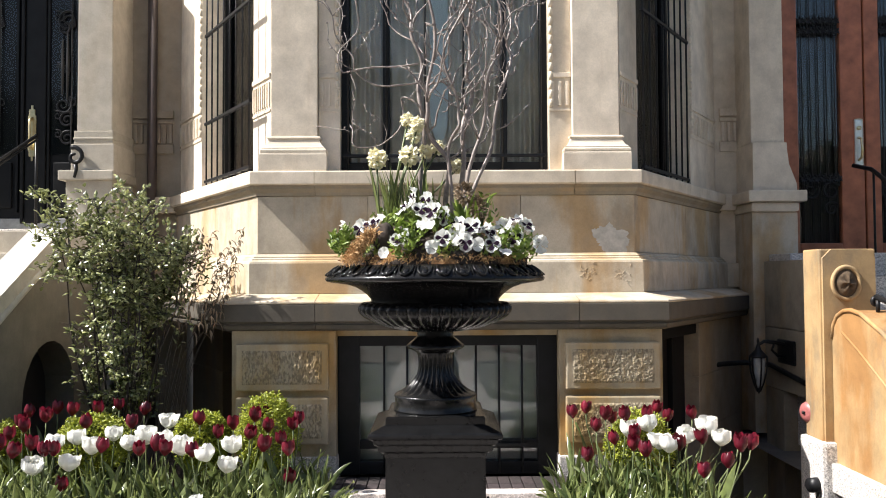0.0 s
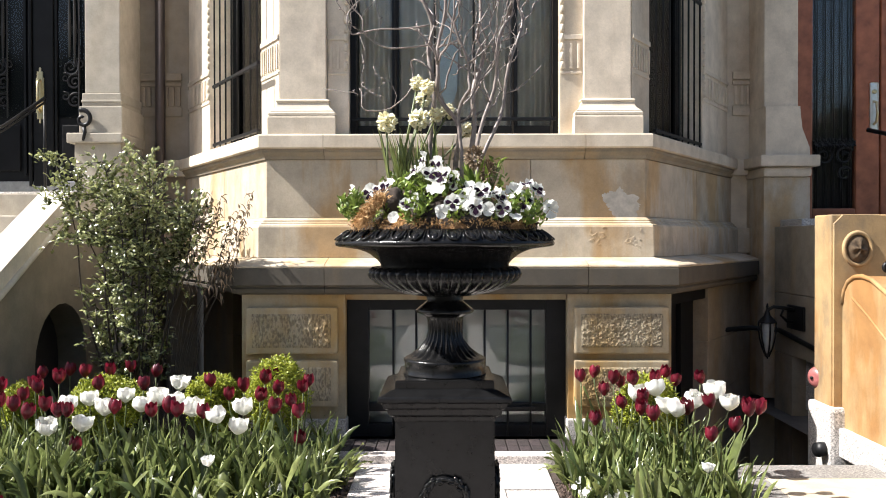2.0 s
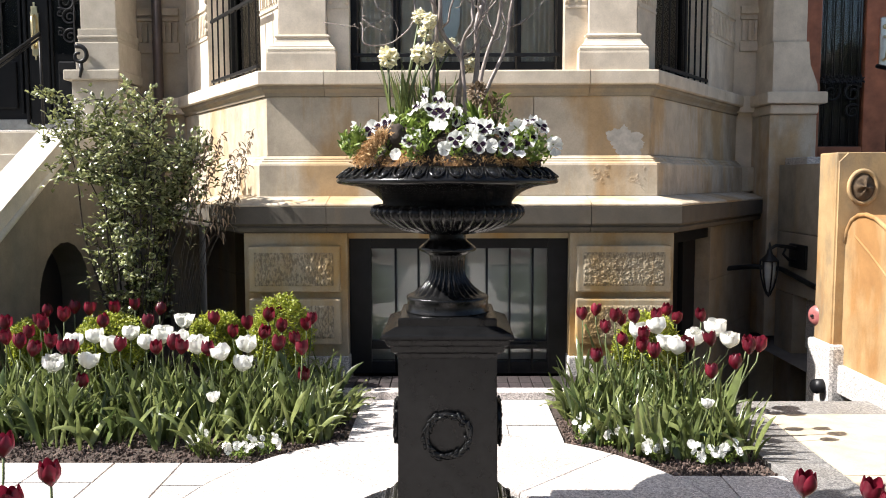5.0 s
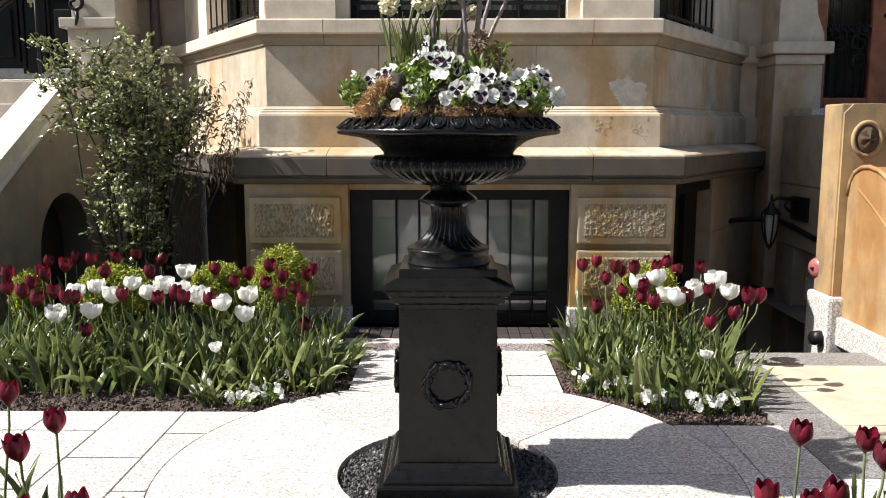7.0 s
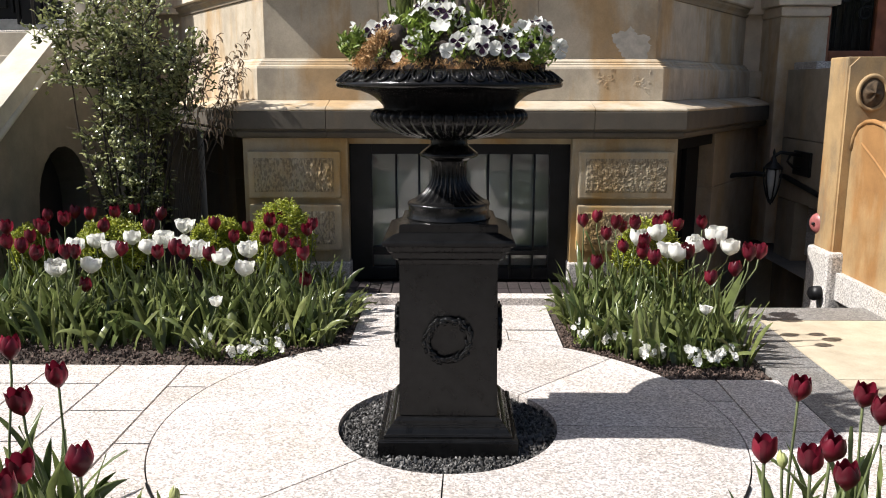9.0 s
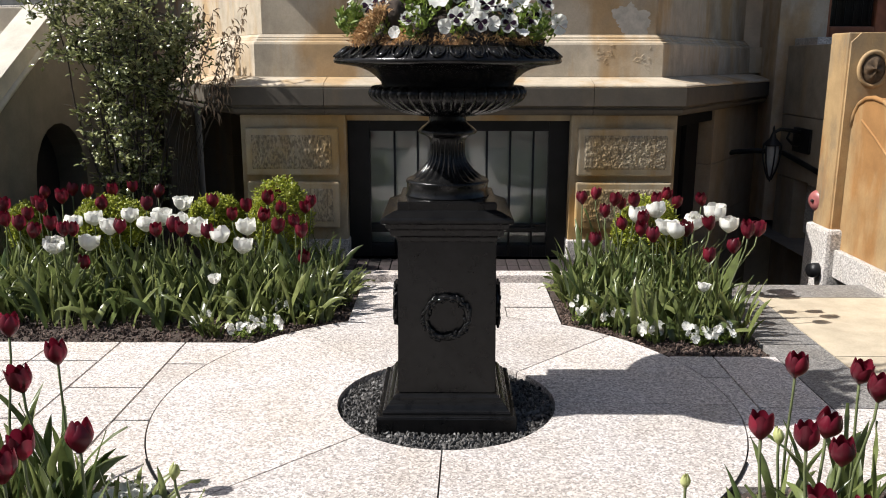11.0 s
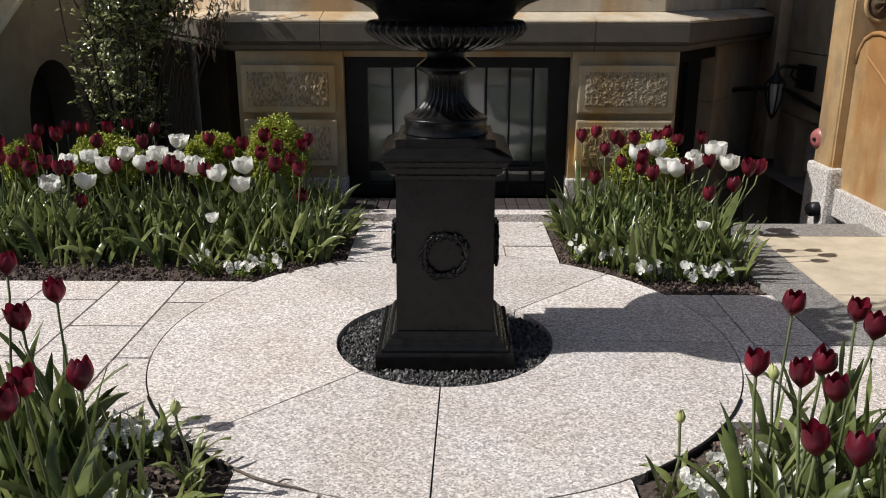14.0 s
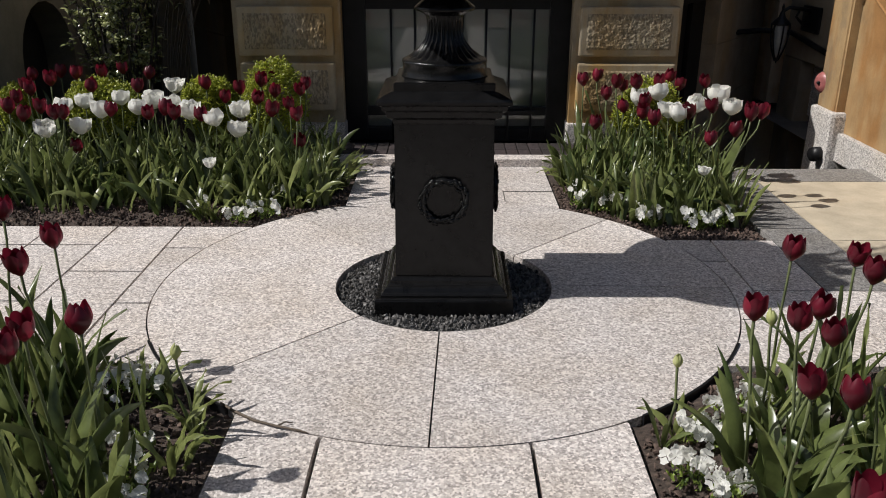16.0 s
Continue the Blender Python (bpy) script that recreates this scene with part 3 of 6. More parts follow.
def door_pillar(x0, x1, y, base, label, wide):
    p = thing("door_pillar", label, "pillar")
    part("shaft", boxed(x0, x1, y, 4.52, base + 0.42, TOP, bev=0.008), pillar_stone, p)
    for e, z0, z1 in ((0.03, base + 0.06, base + 0.30), (0.015, base + 0.30, base + 0.42), (0.02, base + 0.335, base + 0.36)):
        part("base_moulding", boxed(x0 - e * wide, x1 + e, y - e, 4.51, z0, z1, bev=0.008), pillar_stone, p)
    part("cap_ledge", boxed(x0 - 0.10 * wide, x1 + 0.04, y - 0.07, 4.51, base - 0.03, base + 0.06, bev=0.012), pillar_stone, p)
    part("pedestal", boxed(x0 - 0.06 * wide, x1 + 0.015, y - 0.03, 4.51, 0.0, base - 0.03, bev=0.006), pillar_stone, p)
    return p


door_pillar(-3.225, -2.91, 4.02, 2.32, "cream sandstone pillar beside the black door", 1.4)
rp = thing("door_pillar", "cream sandstone pillar with flared base beside the wooden door", "pillar")
part("shaft", boxed(2.872, 3.178, 4.13, 4.52, 2.62, TOP, bev=0.01), cream_stone, rp)
part("flared_base", prism(bmesh.new(), [(2.87, 2.18), (3.27, 2.18), (3.265, 2.25), (3.235, 2.33), (3.20, 2.42), (3.186, 2.54), (3.18, 2.62), (2.872, 2.62)], "y", 4.09, 4.51), cream_stone, rp)
part("cap_ledge", boxed(2.795, 3.325, 4.0, 4.51, 2.075, 2.178, bev=0.015), cream_stone, rp)
part("neck", boxed(2.835, 3.27, 4.04, 4.51, 1.985, 2.073, bev=0.03), cream_stone, rp)
part("pedestal", boxed(2.85, 3.265, 4.08, 4.51, 0.0, 1.983, bev=0.006), tan_stone, rp)

# downpipe
pipe = thing("downpipe", "dark brown round rain pipe against the wall", "drainpipe")
part("pipe_run", tube(bmesh.new(), [(-2.70, 4.44, -0.05), (-2.70, 4.44, 4.6)], 0.045, 14), brown_paint, pipe, smooth=True)

# ---- doors ----
def scroll(bm, x, y, z, r, turns=1.6, hand=1, start=0.0, thick=0.011):
    """A flat iron volute in the plane of the door."""
    n = int(26 * turns)
    pts = []
    for i in range(n + 1):
        a = start + hand * 2 * math.pi * turns * i / n
        q = r * (1 - 0.8 * i / n)
        pts.append((x + q * math.cos(a), y, z + q * math.sin(a)))
    return tube(bm, pts, [thick * (1 - 0.4 * i / n) for i in range(n + 1)], 6)


dl = thing("door_1", "black panelled double door with iron scrolls and brass plate", "door", kind="structure")
part("door_slab", boxed(-4.6, -2.92, 4.66, 4.72, 1.88, TOP), door_black, dl)
part("threshold", boxed(-4.6, -2.92, 4.3, 4.72, 1.80, 1.88, bev=0.01), grey_granite, dl)
part("centre_stile", boxed(-4.0, -3.80, 4.625, 4.67, 1.95, TOP, bev=0.012), door_black, dl)
part("meeting_bead", boxed(-4.035, -4.005, 4.61, 4.67, 1.95, TOP, bev=0.008), door_black, dl)
part("kick_rail", boxed(-4.6, -3.0, 4.63, 4.668, 1.90, 2.0, bev=0.008), plain("zinc", (0.30, 0.30, 0.29), 0.45, 0.6), dl)
for x0, x1 in ((-3.80, -3.42), (-4.55, -4.06)):
    part("glass_panel", boxed(x0 + 0.04, x1 - 0.04, 4.645, 4.664, 2.62, TOP, bev=0.004), pane_glass, dl)
    for u in (x0 + 0.02, x1 - 0.02):
        part("panel_bead", boxed(u - 0.012, u + 0.012, 4.635, 4.668, 2.06, TOP, bev=0.006), door_black, dl)
    part("lower_panel", boxed(x0 + 0.07, x1 - 0.07, 4.635, 4.668, 2.10, 2.55, bev=0.015), door_black, dl)
    g = part("iron_scrollwork", bmesh.new(), wrought_iron, dl, "wrought-iron scrollwork over the door glass")
    bm = bmesh.new()
    cx = (x0 + x1) / 2
    for z, r, h in ((3.93, 0.10, 1), (3.86, 0.06, -1), (3.10, 0.085, -1), (2.96, 0.075, 1), (2.78, 0.07, 1), (3.45, 0.04, 1)):
        scroll(bm, cx + 0.02 * h, 4.625, z, r, 1.7, h, 1.2, 0.012)
        scroll(bm, cx - 0.07 * h, 4.625, z + 0.04, r * 0.6, 1.4, -h, 2.0, 0.009)
    for u, z0, z1 in ((cx + 0.02, 3.15, 3.82), (cx - 0.03, 3.2, 3.75), (cx + 0.06, 2.62, 4.2)):
        tube(bm, [(u, 4.62, z0), (u + 0.006, 4.615, (z0 + z1) / 2), (u, 4.62, z1)], [0.008, 0.018 if u < cx + 0.05 else 0.007, 0.008], 6)
    bm.to_mesh(g.data)
    bm.free()
hp = part("handle_plate", boxed(-3.955, -3.895, 4.612, 4.626, 2.60, 3.06, bev=0.006), brass, dl, "polished brass handle plate")
for x0, x1, z0, z1 in ((-3.965, -3.885, 2.66, 3.0), (-3.935, -3.915, 2.56, 3.10)):
    part("plate_edge", boxed(x0, x1, 4.615, 4.624, z0, z1, bev=0.004), brass, hp)
part("grip", tube(bmesh.new(), [(-3.925, 4.615, 2.98), (-3.925, 4.57, 2.95), (-3.925, 4.565, 2.80), (-3.925, 4.57, 2.70), (-3.925, 4.615, 2.67)], 0.012, 8), brass, hp, smooth=True)

dr = thing("door_2", "reddish mahogany double door with glazed leaf and iron bars", "door", kind="structure")
for x0, x1, d in ((2.95, 3.50, 0.0), (3.91, 4.135, 0.0), (4.145, 4.29, -0.01), (4.62, 4.7, 0.0)):
    part("stile", boxed(x0, x1, 4.56 + d, 4.64, 1.6, TOP, bev=0.012), mahogany, dr)
for x0, x1 in ((3.50, 3.91), (4.29, 4.62)):
    part("bottom_rail", boxed(x0, x1, 4.56, 4.64, 1.6, 1.72, bev=0.012), mahogany, dr)
    p = part("pane", boxed(x0, x1, 4.60, 4.604, 1.72, TOP), blind_glass, dr)
    p.visible_shadow = False
    for k in range(5):
        u = x0 + (x1 - x0) * (k + 0.6) / 5.2
        part("bar", tube(bmesh.new(), [(u, 4.575, 1.72), (u, 4.575, 3.3), (u, 4.575, TOP)], 0.0065, 6), wrought_iron, dr, smooth=True)
    g = part("iron_rosettes", bmesh.new(), wrought_iron, dr, "wrought-iron leaf rosettes on the bars")
    bm = bmesh.new()
    for zz in (3.78, 3.88, 2.34):
        for k in range(6):
            u = x0 + (x1 - x0) * (k + 0.6) / 6.2
            for q in range(7):
                a = 2 * math.pi * q / 7 + k
                tube(bm, [(u, 4.565, zz), (u + 0.03 * math.cos(a), 4.55, zz + 0.03 * math.sin(a)), (u + 0.05 * math.cos(a), 4.56, zz + 0.06 * math.sin(a))], [0.012, 0.012, 0.003], 5)
    for z, r, h in ((2.22, 0.09, 1), (2.22, 0.08, -1), (2.05, 0.07, 1)):
        scroll(bm, (x0 + x1) / 2 + 0.1 * h, 4.56, z, r, 1.5, h, 0.6, 0.012)
    bm.to_mesh(g.data)
    bm.free()
# near-black sheet behind the door glass in place of an unlit hall
part("room_dark_sheet", boxed(2.92, 4.7, 4.76, 4.79, 1.5, TOP), interior_dark, dr)
hp = part("handle_plate", boxed(4.035, 4.118, 4.548, 4.562, 2.455, 2.92, bev=0.02), nickel, dr, "pale polished nickel handle plate")
part("grip", tube(bmesh.new(), [(4.077, 4.55, 2.74), (4.077, 4.50, 2.72), (4.082, 4.495, 2.62), (4.077, 4.50, 2.54), (4.077, 4.55, 2.52)], 0.013, 8), brass, hp, smooth=True)
part("lock", tube(bmesh.new(), [(4.077, 4.55, 2.83), (4.077, 4.535, 2.83)], 0.022, 12), brass, hp, smooth=True)

# ---- left stoop ----
sl = thing("stoop", "pale stone stoop with sloping coping and arched recess below", "stairs")
yA, zA, yB, zB = 2.25, 1.318, 3.75, 2.175
bm = bmesh.new()
arch = [(2.60 + 0.42 - 0.42 * math.cos(a), 0.50 + 0.44 * math.sin(a)) for a in np.linspace(0, math.pi, 12)]
outline = [(1.95, -0.05), (2.60, -0.05), *arch, (3.44, -0.05), (4.5, -0.05), (4.5, 1.66), (3.10, zA + 0.571 * (3.10 - yA) - 0.12), (1.95, zA + 0.571 * (1.95 - yA) - 0.12)]
# cheek turned from the sun: part of its shade is in the stone colour
part("cheek", prism(bm, outline, "x", -3.23, -2.97), shaded_cheek_stone, sl)
part("coping", prism(bmesh.new(), [(1.90, zA - 0.33), (3.12, zA + 0.571 * (3.12 - yA) - 0.13), (3.12, zA + 0.571 * (3.12 - yA)), (1.90, zA - 0.20)], "x", -3.17, -2.93), pale_stone, sl, "pale worn coping stone")
part("coping_bead", tube(bmesh.new(), [(-2.94, 1.92, zA - 0.35), (-2.94, 3.1, zA + 0.571 * (3.1 - yA) - 0.155)], 0.028, 8), pale_stone, sl, smooth=True)
part("landing_edge", boxed(-3.20, -2.95, 3.12, 4.4, 1.66, 1.80, bev=0.015), pale_stone, sl)
# near-black sheet close behind the arch stands in for the shade inside
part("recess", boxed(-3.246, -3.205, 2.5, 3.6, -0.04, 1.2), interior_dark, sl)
for k in range(9):
    part("step", boxed(-4.6, -3.25, 1.6 + 0.3 * k, 4.5, 0.205 * k, 0.205 * (k + 1), bev=0.01), pillar_stone, sl)

# iron rail and bracket by the black door
rail = thing("handrail", "thin black iron handrail up the pale stoop", "railing")
part("rail_bar", tube(bmesh.new(), [(-3.95, 3.2, 2.12), (-3.80, 3.75, 2.42), (-3.70, 4.25, 2.74)], 0.016, 8), wrought_iron, rail, smooth=True)
part("rail_bar", tube(bmesh.new(), [(-3.95, 3.2, 2.08), (-3.80, 3.75, 2.38), (-3.70, 4.25, 2.70)], 0.010, 8), wrought_iron, rail, smooth=True)
part("rail_post", tube(bmesh.new(), [(-3.70, 4.25, 1.85), (-3.70, 4.25, 2.74)], 0.014, 8), wrought_iron, rail, smooth=True)
hook = thing("iron_bracket", "black wrought-iron scroll bracket on the pillar ledge", "bracket")
bm = scroll(bmesh.new(), -3.22, 3.96, 2.50, 0.085, 1.1, -1, 1.9, 0.022)
tube(bm, [(-3.21, 3.96, 2.43), (-3.20, 3.955, 2.37), (-3.215, 3.95, 2.31)], [0.02, 0.018, 0.012], 7)
part("volute", bm, wrought_iron, hook, smooth=True)

# ---- right stoop ----
sr = thing("stoop", "orange-stained sandstone stoop with rosette post and granite base", "stairs")
PX0, PX1, PY0, PY1, PZ = 2.665, 3.03, 2.34, 2.62, 1.59
post = part("post", prism(bmesh.new(), [(PX0, 0.26), (PX1, 0.26), (PX1, PZ - 0.06), (PX1 - 0.06, PZ), (PX0 + 0.06, PZ), (PX0, PZ - 0.06)], "y", PY0, PY0 + 0.02), orange_stone, sr)
part("post_body", boxed(PX0 - 0.012, PX1 + 0.012, PY0 + 0.02, PY1, 0.26, PZ + 0.004, bev=0.012), orange_stone, sr)
part("post_base", boxed(PX0 - 0.045, PX1 + 0.05, PY0 - 0.04, PY1 + 0.04, -1.0, 0.27, bev=0.03), grey_granite, sr)
cx, cz = 2.825, 1.357
bm = bmesh.new()
tube(bm, [(cx + 0.094 * math.cos(a), PY0 - 0.002, cz + 0.112 * math.sin(a)) for a in np.linspace(0, 2 * math.pi, 41)], 0.015, 8, False)
part("rosette_ring", bm, orange_stone, post, smooth=True)
# dark colour gives the boss the shade of a hollow that isn't cut
shaded_boss_stone = plain("shaded_boss_stone", (0.085, 0.055, 0.03), 0.9, 0, 0.5, 30, 0.5)
bm = lathe(bmesh.new(), [(0.090, 0.002), (0.085, 0.0), (0.074, 0.001), (0.06, 0.02), (0.045, 0.034), (0.022, 0.042), (0.002, 0.044)], 36)
for v in bm.verts:
    k = math.atan2(v.co.y, v.co.x)
    v.co.z *= 0.75 + 0.3 * math.cos(4 * k + 0.7) + 0.6 * noise.noise(v.co * 26)
    v.co = Vector((cx + v.co.x, PY0 - 0.003 - v.co.z, cz + v.co.y * 1.2))
part("rosette_boss", bm, shaded_boss_stone, post, "worn carved boss, recess shade in its dark colour", True)
prof = [(2.335, 0.135), (2.335, 0.98), (2.315, 1.07), (2.26, 1.135), (2.17, 1.172), (2.07, 1.18), (1.95, 1.162), (1.70, 1.06), (0.3, 0.26), (0.3, 0.135)]
part("cheek", prism(bmesh.new(), prof, "x", 2.72, 3.0), orange_stone, sr)
part("cheek_edge", tube(bmesh.new(), [(2.722, y, z) for y, z in prof[1:9]], 0.016, 8), orange_stone, sr, smooth=True)
part("cheek_roll", tube(bmesh.new(), [(2.72, 2.2, 1.03), (2.72, 2.0, 0.93), (2.72, 1.6, 0.70), (2.72, 0.9, 0.30)], 0.009, 6), orange_stone, sr, smooth=True)
part("cheek_base", boxed(2.68, 3.04, 0.1, 2.30, -0.06, 0.135, bev=0.01), grey_granite, sr)
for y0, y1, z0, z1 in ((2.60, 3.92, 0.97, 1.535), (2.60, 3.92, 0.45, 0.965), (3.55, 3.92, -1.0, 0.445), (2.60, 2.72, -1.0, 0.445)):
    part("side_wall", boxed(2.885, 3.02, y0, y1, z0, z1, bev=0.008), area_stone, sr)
# near-black sheet for the shade behind the wall opening
part("recess_shade_sheet", boxed(3.3, 3.4, 2.6, 3.6, -1.0, 0.7), interior_dark, sr)
for k in range(8):
    part("step", boxed(3.0, 4.7, 0.7 + 0.42 * k, 4.5, 0.2 * k, 0.2 * (k + 1), bev=0.01), grey_granite, sr)
rr = thing("handrail", "black iron handrail with volute on the orange stoop", "railing")
bm = scroll(bmesh.new(), 2.86, 2.02, 1.235, 0.035, 1.1, 1, 0.4, 0.018)
tube(bm, [(2.86, 2.02, 1.27), (2.88, 1.9, 1.235), (2.89, 1.6, 1.11), (2.89, 0.6, 0.55)], [0.02, 0.02, 0.018, 0.018], 8)
tube(bm, [(2.86, 2.0, 1.17), (2.86, 2.0, 1.25)], 0.014, 8)
part("rail_bar", bm, wrought_iron, rr, smooth=True)
r2 = thing("handrail", "black iron handrail and balusters beside the wooden door", "railing")
part("rail_bar", tube(bmesh.new(), [(3.84, 4.2, 2.42), (3.90, 4.0, 2.36), (3.92, 3.6, 2.12), (3.92, 2.6, 1.5)], 0.02, 8), wrought_iron, r2, smooth=True)
for y, z in ((4.0, 2.36), (3.75, 2.21), (3.5, 2.06), (3.2, 1.87)):
    part("baluster", tube(bmesh.new(), [(3.92, y, 1.3), (3.92, y, z)], 0.011, 6), wrought_iron, r2, smooth=True)

# lantern, gong and pipes in the areaway
LX, LY = 2.64, 3.45
lan = thing("wall_lantern", "black iron wall lantern with pale glass on a bracket", "lamp", at=(LX, LY, 0.6))
part("bracket_plate", boxed(2.86, 2.886, LY - 0.16, LY + 0.16, 0.68, 0.88, bev=0.012), wrought_iron, lan)
bm = tube(bmesh.new(), [(2.87, LY, 0.84), (2.78, LY, 0.86), (2.69, LY, 0.87), (LX, LY, 0.84), (LX, LY, 0.80)], [0.018, 0.016, 0.014, 0.014, 0.012], 8)
tube(bm, [(2.87, LY, 0.74), (2.80, LY, 0.75), (2.75, LY, 0.80), (2.77, LY, 0.845)], [0.014, 0.012, 0.01, 0.01], 7)
part("arm", bm, wrought_iron, lan, smooth=True)
bm = lathe(bmesh.new(), [(0.004, 0.90), (0.011, 0.87), (0.007, 0.85), (0.018, 0.83), (0.026, 0.80), (0.05, 0.775), (0.072, 0.75), (0.076, 0.742), (0.056, 0.737)], 16)
bmesh.ops.translate(bm, verts=bm.verts[:], vec=(LX, LY, 0.0))
part("hood", bm, wrought_iron, lan, smooth=True)
bm = lathe(bmesh.new(), [(0.050, 0.735), (0.056, 0.70), (0.050, 0.62), (0.034, 0.53), (0.014, 0.49)], 14)
bmesh.ops.translate(bm, verts=bm.verts[:], vec=(LX, LY, 0))
part("glass_globe", bm, lamp_glass, lan, "pale frosted lantern glass", True)
for k in range(6):
    a = 2 * math.pi * k / 6 + 0.5
    part("rib", tube(bmesh.new(), [(LX + q * math.cos(a), LY + q * math.sin(a), z) for q, z in ((0.068, 0.74), (0.070, 0.69), (0.060, 0.61), (0.040, 0.53), (0.012, 0.46))], 0.007, 5), wrought_iron, lan, smooth=True)
part("finial", tube(bmesh.new(), [(LX, LY, 0.485), (LX, LY, 0.465), (LX, LY, 0.44)], [0.016, 0.012, 0.003], 8), wrought_iron, lan, smooth=True)
gong = thing("alarm_gong", "faded pinkish-red round alarm gong on the stair post", "alarm bell", at=(2.66, 2.62, 0.42))
bm = lathe(bmesh.new(), [(0.005, 0.045), (0.03, 0.044), (0.055, 0.036), (0.072, 0.018), (0.078, 0.0), (0.074, -0.004)], 28)
bmesh.ops.transform(bm, matrix=pose(2.67, 2.60, 0.43, 0, -90, 25), verts=bm.verts[:])
part("dome", bm, red_enamel, gong, smooth=True)
part("centre_bolt", tube(bmesh.new(), [(2.64, 2.595, 0.43), (2.615, 2.585, 0.43)], 0.011, 8), wrought_iron, gong, smooth=True)
part("back_box", boxed(2.665, 2.72, 2.55, 2.65, 0.36, 0.48, bev=0.006), wrought_iron, gong)
pp = thing("conduit", "black iron pipe across the areaway wall", "pipe")
part("pipe_run", tube(bmesh.new(), [(2.20, 3.62, 0.64), (2.45, 3.78, 0.65), (2.66, 3.85, 0.655), (2.86, 3.75, 0.645), (2.87, 3.2, 0.58), (2.87, 2.75, 0.53)], 0.022, 8), wrought_iron, pp, smooth=True)
pq = thing("pipe_end", "short black pipe stub at the foot of the post", "pipe")
part("stub", tube(bmesh.new(), [(2.66, 2.40, -0.03), (2.56, 2.36, -0.03)], 0.05, 14), wrought_iron, pq, smooth=True)

# ---- ground ----
gm = bmesh.new()
HX0, HX1, HY0, HY1 = 1.66, 2.72, 1.88, 4.5
for x0, x1, y0, y1 in ((-300, HX0, -300, 300), (HX1, 300, -300, 300), (HX0, HX1, -300, HY0), (HX0, HX1, HY1, 300)):
    gm.faces.new([gm.verts.new(p) for p in ((x0, y0, -0.05), (x1, y0, -0.05), (x1, y1, -0.05), (x0, y1, -0.05))])
bmesh.ops.remove_doubles(gm, verts=gm.verts[:], dist=1e-4)
ground = tagged(finish(gm, "ground", street_mat), "worn warm grey concrete and earth ground", "ground", kind="structure")
well = thing("areaway", "sunken dark stone well below the basement door", "areaway", kind="structure")
part("well_floor", boxed(HX0, HX1, HY0, HY1, -1.05, -1.0), dark_brick, well)
part("well_wall", boxed(HX0, HX1, HY0 - 0.08, HY0, -1.0, -0.052), grey_granite, well)
part("well_wall", boxed(HX0 - 0.08, HX0, HY0, 2.3, -1.0, -0.052), grey_granite, well)

pave = thing("pavement", "speckled pinkish granite paving of circle and paths", "pavement", kind="structure")
R_IN, R_OUT = 0.46, 1.205


def sector(a0, a1, r0, r1, gap=0.006, n=22):
    bm = bmesh.new()
    lo, hi = [], []
    a0, a1 = radians(a0), radians(a1)
    for r in (r0, r1):
        da = gap / 2 / r
        row = [(r * math.cos(a), r * math.sin(a)) for a in np.linspace(a0 + da, a1 - da, n)]
        hi.append([bm.verts.new((x, y, 0.0)) for x, y in row])
        lo.append([bm.verts.new((x, y, -0.045)) for x, y in row])
    for k in range(n - 1):
        bm.faces.new((hi[0][k], hi[0][k + 1], hi[1][k + 1], hi[1][k])[::-1])
        bm.faces.new((hi[1][k], hi[1][k + 1], lo[1][k + 1], lo[1][k])[::-1])
        bm.faces.new((lo[0][k], lo[0][k + 1], hi[0][k + 1], hi[0][k])[::-1])
    for k in (0, n - 1):
        bm.faces.new((hi[0][k], hi[1][k], lo[1][k], lo[0][k]))
    bmesh.ops.recalc_face_normals(bm, faces=bm.faces[:])
    return bm


for a0, a1 in ((-91.8, -1.6), (-1.6, 45), (45, 131), (131, 225), (225, 268.2)):
    part("circle_slab", sector(a0, a1, R_IN, R_OUT, n=56), paver_granite, pave)


def slab(x0, x1, y0, y1, material=paver_granite, z=0.0, name="slab", gap=0.007):
    """A rectangular slab; corners that fall inside the circle are cut along its edge."""
    g = gap / 2
    rect = [Vector((x0 + g, y0 + g)), Vector((x1 - g, y0 + g)), Vector((x1 - g, y1 - g)), Vector((x0 + g, y1 - g))]
    r = R_OUT + 0.006
    poly = []
    for k in range(4):
        a, b = rect[k], rect[(k + 1) % 4]
        for t in np.linspace(0, 1, 25)[:-1]:
            p = a.lerp(b, t)
            poly.append(p)
    out = [p.length >= r for p in poly]
    if not any(out):
        return
    if not all(out):
        n = len(poly)
        start = next(k for k in range(n) if out[k] and not out[k - 1])
        ordered = [poly[(start + k) % n] for k in range(n)]
        keep = [p for p in ordered if p.length >= r]
        a1, a0 = math.atan2(keep[0].y, keep[0].x), math.atan2(keep[-1].y, keep[-1].x)
        d = (a1 - a0 + math.pi) % (2 * math.pi) - math.pi
        keep += [Vector((r * math.cos(a0 + d * t), r * math.sin(a0 + d * t))) for t in np.linspace(0.0, 1.0, 14)]
        poly = keep
    else:
        poly = rect
    bm = bmesh.new()
    hi = [bm.verts.new((p.x, p.y, z)) for p in poly]
    lo = [bm.verts.new((p.x, p.y, z - 0.045)) for p in poly]
    bm.faces.new(hi)
    for k in range(len(poly)):
        bm.faces.new((lo[k], lo[(k + 1) % len(poly)], hi[(k + 1) % len(poly)], hi[k]))
    bmesh.ops.recalc_face_normals(bm, faces=bm.faces[:])
    part(name, bm, material, pave)


